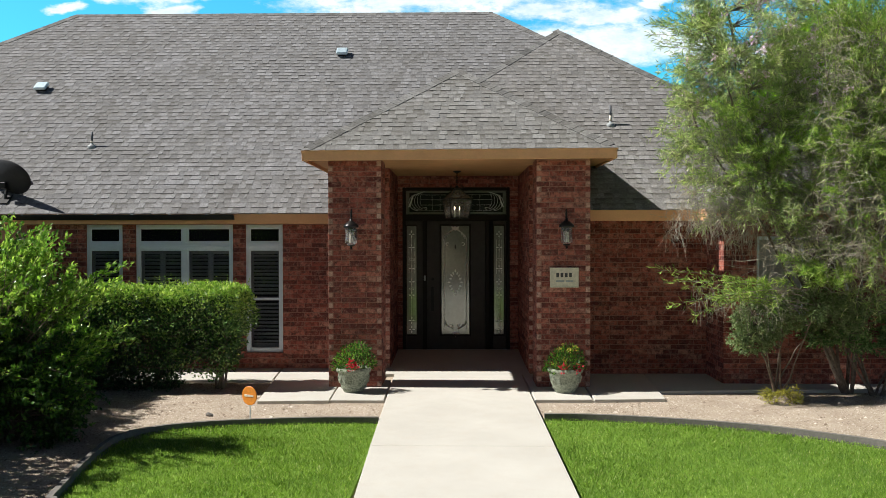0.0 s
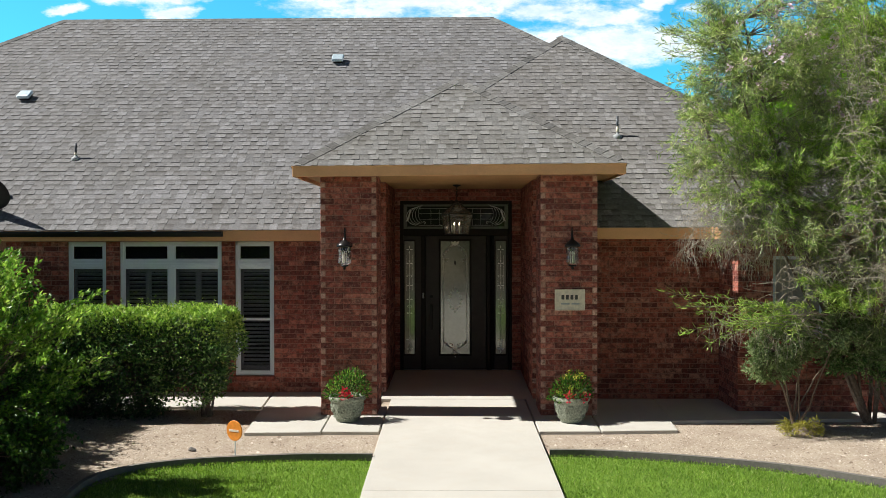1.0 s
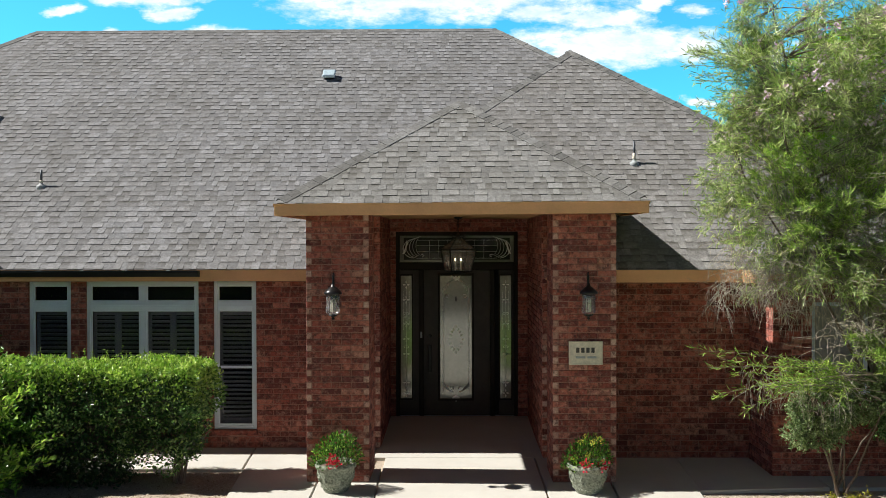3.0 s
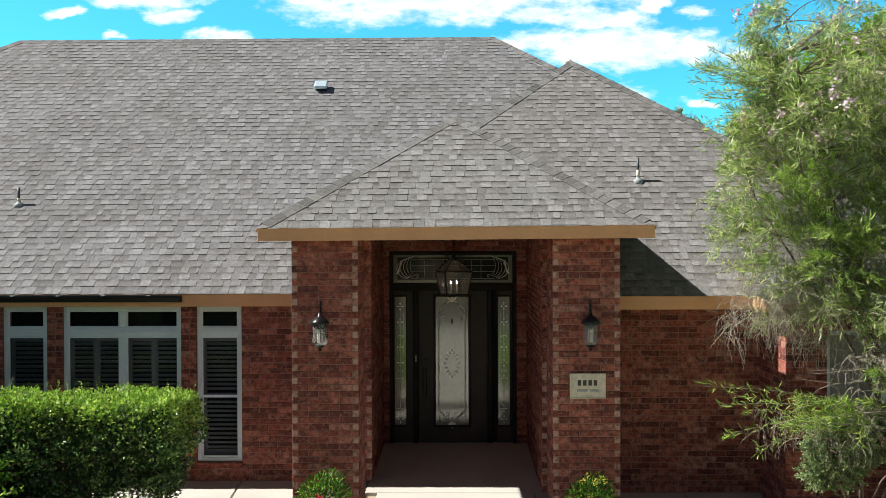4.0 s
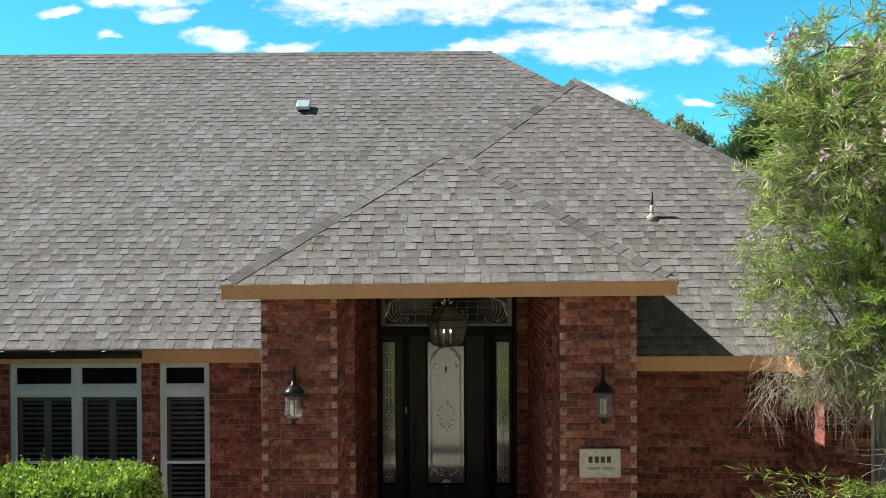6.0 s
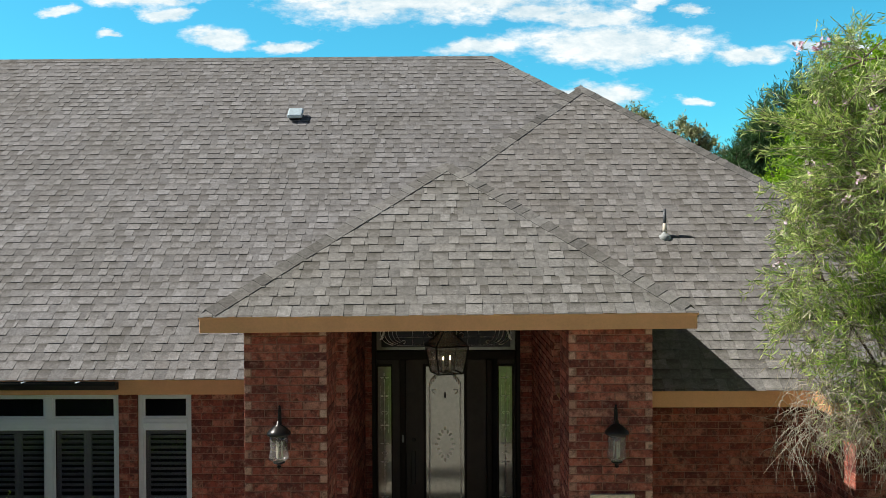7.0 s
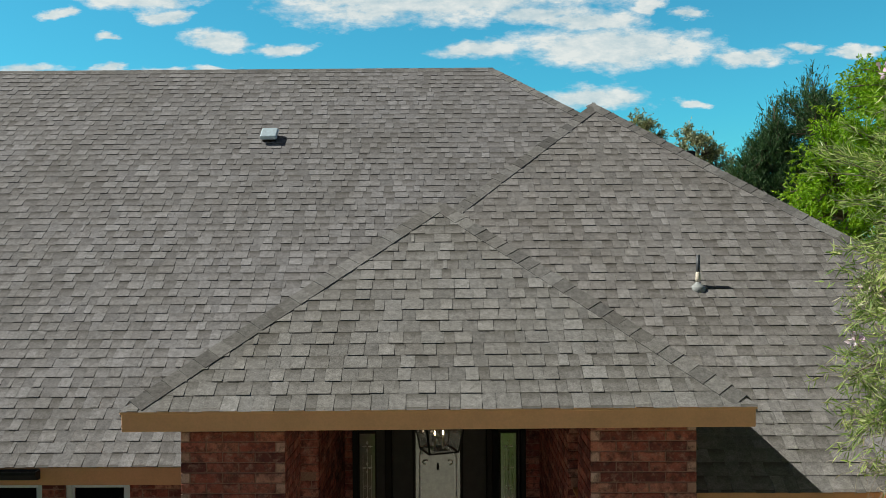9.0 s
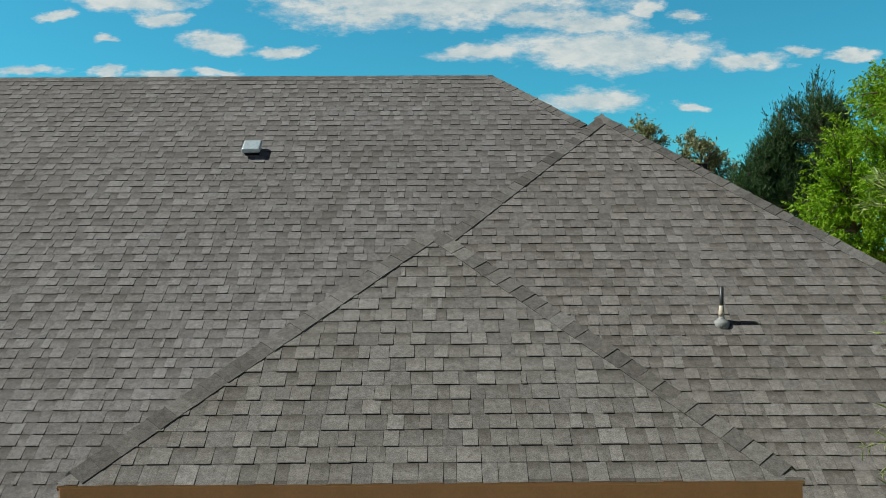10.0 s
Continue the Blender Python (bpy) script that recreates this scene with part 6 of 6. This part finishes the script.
    return t


willow = tree("desert_willow", "tall desert willow with narrow drooping leaves and pink blossoms", (5.55, 0.05, -0.04), 9,
     [((-0.65, 0.0, 4.1), (1.9, 0.8, 1.9)), ((-1.62, 0.0, 3.0), (0.95, 0.6, 0.65)), ((0.3, 0.0, 4.4), (1.7, 0.9, 1.6)), ((-1.35, -0.1, 5.1), (1.1, 0.9, 1.0)), ((0.1, -0.2, 2.6), (1.5, 0.9, 0.8)), ((-1.9, 0.0, 3.85), (0.62, 0.5, 0.8)), ((-2.0, -0.1, 5.0), (0.52, 0.45, 0.55)), ((-1.95, -0.1, 5.75), (0.45, 0.4, 0.35)), ((-0.2, -0.55, 2.05), (0.9, 0.4, 0.45)), ((0.4, -0.4, 3.2), (1.3, 0.6, 0.8)), ((0.2, -0.5, 1.5), (0.7, 0.4, 0.4))],
     380, 8400, 64000, 0.108, 0.0098, LEAF_WILLOW, 31, droop=0.2, trunk_r=0.030, dry=0.85, twig_len=0.34, flowers=230, leaf_out=0.6, tuft=0.62, bark=BARK, twig_mat=WILLOW_TWIG)

def strands(t, name, lo, hi, n, length, drop, spread, seed, rad=0.0026):
    """Bare dry twigs that hang and curl from a stretch of the crown (lo, hi: relative to the foot)."""
    r = np.random.default_rng(seed)
    a = r.uniform(lo, hi, (n, 3))
    a[:, 2] += 0.12 * np.sin(5.1 * a[:, 0]) + 0.05 * np.sin(13.0 * a[:, 0])
    way = r.normal(0, 1, (n, 3)) * spread + [0, 0, -drop]
    way *= length * r.uniform(0.4, 1.3, (n, 1)) / (np.linalg.norm(way, axis=1, keepdims=True) + 1e-6)
    paths = np.stack([bezier(p, p + d * [0.9, 0.9, 0.25] + r.normal(0, 0.04, 3), p + d, 6) for p, d in zip(a, way)])
    V, F = tubes_np(paths, np.full(n, rad), np.full(n, 0.0014), 3)
    tagged(child(name, mesh_np(name, V, F, TWIG), t, "dry grey twigs"), kind="stuff")


def sprigs(t, starts, tips, per, seed, size=(0.108, 0.0080), mat=None, bark=None, label="fresh green narrow leaves"):
    """Fresh leafy sprays: (start, tip) boxes (lo, hi), relative to the foot."""
    r = np.random.default_rng(seed)
    n = len(tips)
    a = r.uniform(*starts, (n, 3))
    b = np.array(tips) + r.normal(0, 0.05, (n, 3))
    paths = np.stack([bezier(p, (p + q) / 2 + [0, 0, 0.10], q, 7) for p, q in zip(a, b)])
    V, F = tubes_np(paths, np.full(n, 0.006), np.full(n, 0.002), 4)
    tagged(child("sprig_stem", mesh_np("sprig_stem", V, F, bark or BARK_PALE), t), kind="stuff")
    k = np.repeat(np.arange(n), per)
    s = 6 * r.uniform(0.25, 0.999, len(k)) ** 0.7
    j = s.astype(int)
    d = paths[k, j + 1] - paths[k, j]
    base = paths[k, j] + d * (s - j)[:, None]
    d /= np.linalg.norm(d, axis=1, keepdims=True)
    V, F = leaves_np(base + r.normal(0, 0.018, base.shape), d * 0.8 + r.normal(0, 0.55, base.shape) + [0, 0, 0.2], size[0] * r.uniform(0.6, 1.2, len(k)), np.full(len(k), size[1]), r)
    tagged(child("sprig_leaves", mesh_np("sprig_leaves", V, F, mat or LEAF_SPRIG), t, label), kind="stuff")


strands(willow, "hanging_twig", (-2.6, -0.6, 2.3), (0.6, 0.2, 2.85), 1500, 0.36, 0.9, 0.45, 71)
strands(willow, "dead_twig", (-0.75, -1.1, 1.75), (0.75, -0.7, 2.25), 340, 0.40, 0.25, 0.7, 72, 0.0034)
strands(willow, "dead_twig", (-2.4, -1.0, 1.25), (-1.2, -0.6, 1.55), 130, 0.30, 1.0, 0.35, 73)
rs = np.random.default_rng(74)
sprigs(willow, ((-1.3, -0.8, 1.2), (-0.8, -0.5, 1.55)), [(rs.uniform(-2.95, -1.3), rs.uniform(-1.1, -0.6), rs.uniform(1.2, 1.7)) for k in range(24)], 62, 75)
sprigs(willow, ((-0.7, -0.7, 1.5), (-0.2, -0.5, 1.8)), [(rs.uniform(-1.3, -0.4), rs.uniform(-1.2, -0.7), rs.uniform(1.55, 2.0)) for k in range(22)], 75, 76)
sprigs(willow, ((0.0, -0.8, 1.5), (0.6, -0.5, 2.6)), [(rs.uniform(-0.3, 0.9), rs.uniform(-1.7, -1.1), rs.uniform(1.5, 3.2)) for k in range(48)], 75, 77)
# fresh tufts scattered over the near side of the crown
sprigs(willow, ((-0.8, -0.6, 2.6), (0.4, -0.3, 3.8)), [(rs.uniform(-0.9, 0.7), rs.uniform(-1.5, -0.9), rs.uniform(2.4, 4.0)) for k in range(100)], 80, 78)
sprigs(willow, ((-1.9, -0.3, 4.5), (-1.4, 0.1, 5.0)), [(rs.uniform(-2.85, -1.8), rs.uniform(-0.5, 0.2), rs.uniform(4.45, 5.5)) for k in range(42)], 66, 96, mat=LEAF_WILLOW)
sprigs(willow, ((-1.9, -0.3, 3.5), (-1.4, 0.1, 4.2)), [(rs.uniform(-2.7, -1.7), rs.uniform(-0.5, 0.2), rs.uniform(3.2, 4.4)) for k in range(30)], 66, 97, mat=LEAF_WILLOW)
sprigs(willow, ((-0.6, -0.6, 3.0), (0.9, -0.2, 5.0)), [(rs.uniform(-1.0, 1.3), rs.uniform(-1.5, -0.7), rs.uniform(3.0, 5.7)) for k in range(150)], 80, 92)
sprigs(willow, ((-1.7, -0.4, 2.7), (-0.7, 0.1, 3.8)), [(rs.uniform(-2.4, -0.5), rs.uniform(-0.9, -0.2), rs.uniform(2.6, 4.3)) for k in range(90)], 80, 93)
sprigs(willow, ((-0.4, -0.8, 2.4), (1.0, -0.5, 4.6)), [(rs.uniform(-0.6, 1.6), rs.uniform(-1.75, -1.1), rs.uniform(2.4, 5.2)) for k in range(70)], 70, 99, mat=LEAF_WILLOW)
# a haze of bare grey twigs inside the crown
strands(willow, "bare_twig", (-2.3, -0.5, 2.7), (0.9, 0.4, 4.6), 2800, 0.42, 0.25, 0.8, 94, 0.0030)
strands(willow, "bare_twig", (-0.9, -1.35, 2.2), (1.5, -0.8, 5.0), 1500, 0.42, 0.25, 0.8, 98, 0.0034)
strands(willow, "bare_twig", (-1.5, -0.9, 1.7), (-0.1, -0.4, 2.3), 250, 0.36, 0.5, 0.6, 95, 0.0030)
for pts, w in (([(-0.62, -0.45, 1.62), (-0.45, -0.5, 1.47), (-0.3, -0.5, 1.46), (-0.05, -0.5, 1.58)], 0.014), ([(-0.42, -0.5, 1.48), (-0.40, -0.52, 1.72), (-0.28, -0.52, 1.95)], 0.011)):
    part("dead_limb", tube(pts, list(np.linspace(w, w * 0.5, len(pts))), 6), TWIG, willow, "pale bare dead limb")

tree("evergreen_shrub", "clipped grey-green evergreen shrub on bare stems before the wall", (4.5, -0.05, -0.04), 7,
     [((-0.35, -0.45, 1.12), (0.42, 0.35, 0.36)), ((-0.45, -0.4, 0.85), (0.30, 0.3, 0.25)), ((0.2, -0.35, 1.20), (0.5, 0.35, 0.28)), ((0.75, -0.3, 1.1), (0.5, 0.35, 0.30))], 300, 3000, 38000, 0.032, 0.018, LEAF_SAGE, 35, droop=0.05, trunk_r=0.02, twig_len=0.14, bark=BARK, bare=2)
tree("evergreen_shrub", "dark evergreen shrub on bare stems under the willow", (5.85, -0.15, -0.04), 6,
     [((0.0, 0.0, 0.98), (0.7, 0.45, 0.40)), ((-0.55, 0.0, 1.0), (0.5, 0.4, 0.36)), ((0.6, 0.0, 0.9), (0.5, 0.4, 0.4))], 260, 2400, 30000, 0.030, 0.017, LEAF_HEDGE, 34, droop=0.05, trunk_r=0.022, twig_len=0.14, bark=BARK, bare=2)
tree("small_yellow_shrub", "low yellow-green groundcover shrub growing in gravel", (4.35, -0.75, -0.05), 4,
     [((-0.05, 0.0, 0.09), (0.22, 0.15, 0.07)), ((0.12, 0.0, 0.12), (0.12, 0.1, 0.08))], 40, 300, 1500, 0.03, 0.014, LEAF_GOLD, 36, droop=0.0, trunk_r=0.008, dry=0.3, twig_len=0.1)
# inner and lower crown get darkened leaves in place of real shade
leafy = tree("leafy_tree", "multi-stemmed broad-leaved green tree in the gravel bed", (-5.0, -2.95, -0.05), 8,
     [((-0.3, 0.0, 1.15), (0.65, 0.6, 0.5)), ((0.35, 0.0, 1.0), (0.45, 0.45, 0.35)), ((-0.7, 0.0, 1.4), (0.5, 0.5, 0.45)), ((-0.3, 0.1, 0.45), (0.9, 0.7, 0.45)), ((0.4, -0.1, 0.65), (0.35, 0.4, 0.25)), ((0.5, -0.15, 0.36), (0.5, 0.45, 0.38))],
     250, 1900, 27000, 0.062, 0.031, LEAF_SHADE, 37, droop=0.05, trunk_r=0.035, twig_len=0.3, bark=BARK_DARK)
# sprays that arch out of the crown; sunlight is put into their leaf colour
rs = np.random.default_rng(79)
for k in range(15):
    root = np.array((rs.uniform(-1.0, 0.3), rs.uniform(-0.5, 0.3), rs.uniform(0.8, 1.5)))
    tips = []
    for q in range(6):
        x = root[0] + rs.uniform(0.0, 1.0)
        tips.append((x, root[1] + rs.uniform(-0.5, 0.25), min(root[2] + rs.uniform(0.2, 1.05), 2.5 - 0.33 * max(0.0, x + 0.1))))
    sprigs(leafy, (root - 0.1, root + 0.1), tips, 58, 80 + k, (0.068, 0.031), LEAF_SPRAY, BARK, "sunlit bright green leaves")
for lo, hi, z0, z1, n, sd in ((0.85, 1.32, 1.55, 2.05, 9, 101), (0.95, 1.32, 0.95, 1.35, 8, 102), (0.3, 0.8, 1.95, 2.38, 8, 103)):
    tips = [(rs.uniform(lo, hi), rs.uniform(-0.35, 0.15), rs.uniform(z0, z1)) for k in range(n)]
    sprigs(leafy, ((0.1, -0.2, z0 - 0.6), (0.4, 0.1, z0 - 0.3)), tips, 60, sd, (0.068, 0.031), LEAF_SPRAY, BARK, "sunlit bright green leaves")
tips = [(rs.uniform(0.5, 1.2), rs.uniform(-0.8, 0.1), rs.uniform(0.35, 1.1)) for k in range(22)]
sprigs(leafy, ((-0.2, -0.5, 0.5), (0.4, 0.1, 0.9)), tips, 55, 90, (0.064, 0.030), LEAF_TREE, BARK_DARK, "broad green leaves")
# unseen tree to the west, placed to cast shade on gravel and lawn
tree("leafy_tree", "unseen taller broad-leaved green tree shading the gravel bed", (-7.9, -3.4, -0.05), 8,
     [((0.0, 0.0, 2.1), (1.2, 1.1, 1.1)), ((0.4, 0.2, 1.1), (1.1, 0.9, 0.8)), ((-0.6, 0.0, 2.6), (1.0, 0.9, 0.9)), ((-0.1, 1.5, 2.1), (1.1, 1.2, 1.0)), ((0.0, -1.0, 2.2), (1.0, 1.0, 1.0)), ((1.5, -1.0, 2.2), (0.8, 0.8, 0.8))], 380, 3200, 44000, 0.085, 0.048, LEAF_TREE, 39, droop=-0.1, trunk_r=0.05, twig_len=0.45, bare=3)
# its last two blobs are unseen, added to shade the gravel
tree("leafy_shrub", "broad-leaved green shrub filling the gap beside the hedge", (-6.1, -0.4, -0.05), 6,
     [((0.0, 0.0, 1.1), (0.75, 0.7, 0.7)), ((0.5, -0.2, 0.7), (0.6, 0.5, 0.5)), ((-0.8, 0.0, 1.1), (0.8, 0.7, 0.8)), ((0.1, -1.0, 1.1), (0.7, 0.7, 0.85)), ((0.1, -1.7, 1.1), (0.6, 0.6, 0.8))], 340, 3000, 30000, 0.06, 0.03, LEAF_TREE, 38, droop=0.05, trunk_r=0.03, twig_len=0.28, bare=3)

# unseen shrub, added to shade the lower part of the leafy tree
tree("leafy_shrub", "unseen dense dark green shrub added to shade the leafy tree", (-6.15, -3.0, -0.05), 6,
     [((0.0, 0.0, 1.0), (0.7, 0.95, 0.95)), ((0.1, 0.9, 0.9), (0.7, 0.8, 0.85)), ((0.1, -0.9, 0.8), (0.6, 0.6, 0.7))], 300, 2600, 36000, 0.07, 0.04, LEAF_TREE, 40, droop=0.0, trunk_r=0.03, twig_len=0.28, bark=BARK_DARK, bare=3)

# unseen shrub, added to shade the gravel and the paving behind the hedge
tree("leafy_shrub", "unseen tall dense green shrub added to shade gravel and paving", (-7.3, -0.7, -0.05), 7,
     [((0.0, 0.0, 1.5), (0.8, 1.3, 1.1)), ((0.2, 0.6, 1.9), (0.7, 0.9, 0.8)), ((0.0, -0.6, 1.2), (0.8, 0.9, 1.0)), ((0.1, 1.85, 1.4), (0.8, 0.6, 1.1))], 380, 3400, 50000, 0.07, 0.04, LEAF_TREE, 46, droop=0.0, trunk_r=0.04, twig_len=0.3, bark=BARK_DARK, bare=3)

# trees beyond the house
tree("lime_tree", "bright lime-green broad tree behind the house", (12.6, 17.0, -0.08), 8,
     [((0.0, 0.0, 6.6), (3.2, 2.6, 2.8)), ((-0.3, 0.0, 7.7), (2.4, 2.2, 2.5)), ((1.6, 0.0, 7.9), (2.6, 2.2, 2.5)), ((-1.2, 0.0, 5.4), (2.3, 2.0, 1.8)), ((2.5, 0.5, 5.5), (2.6, 2.2, 2.2))], 620, 9000, 120000, 0.14, 0.048, LEAF_LIME, 41, droop=0.2, trunk_r=0.16, twig_len=0.62, bare=6)
tree("conifer_tree", "dark green conifer standing behind the house", (17.1, 36.0, -0.08), 6,
     [((0.2, 0, 9.2), (1.9, 1.7, 3.3)), ((-1.4, 0, 8.2), (1.4, 1.3, 2.2)), ((-2.4, 0, 7.2), (1.2, 1.1, 1.8)), ((1.4, 0, 8.8), (1.1, 1.1, 2.8)), ((0, 0, 6.0), (3.0, 2.0, 2.0))], 700, 11000, 105000, 0.22, 0.036, LEAF_CONIFER, 42, droop=-0.4, trunk_r=0.2, twig_len=0.7, leaf_out=0.4, bare=8)
for x, y, z, s in ((10.1, 40.0, 10.4, 43), (12.9, 40.0, 9.7, 44), (14.4, 41.0, 8.8, 45)):
    tree("olive_tree", "sparse grey-green tree top beyond the roof", (x, y, -0.08), 5,
         [((0, 0, z - 0.6), (1.3, 1.2, 1.6)), ((0.5, 0, z - 2.4), (1.4, 1.2, 1.5))], 110, 1100, 8000, 0.22, 0.06, LEAF_OLIVE, s, droop=0.1, trunk_r=0.12, twig_len=0.6, bare=2)
# unseen trees across the street behind the camera, reflected, enlarged to block low sky
for x, s in ((-27, 58), (-21, 59), (-15.5, 51), (-10.5, 55), (-5, 52), (1.0, 56), (7.0, 53), (12.5, 57), (18, 54), (24, 60)):
    tree("street_tree", "unseen green broad-leaved tree across the street, blocking low sky", (x, -29.0 + 0.13 * (s % 7), -0.08), 5, [((0, 0, 6.0), (3.4, 2.6, 3.6)), ((1.0, 0, 3.6), (3.0, 2.2, 2.4))], 120, 1000, 5000, 0.62, 0.36, LEAF_TREE, s, trunk_r=0.2, twig_len=0.9, bare=10)
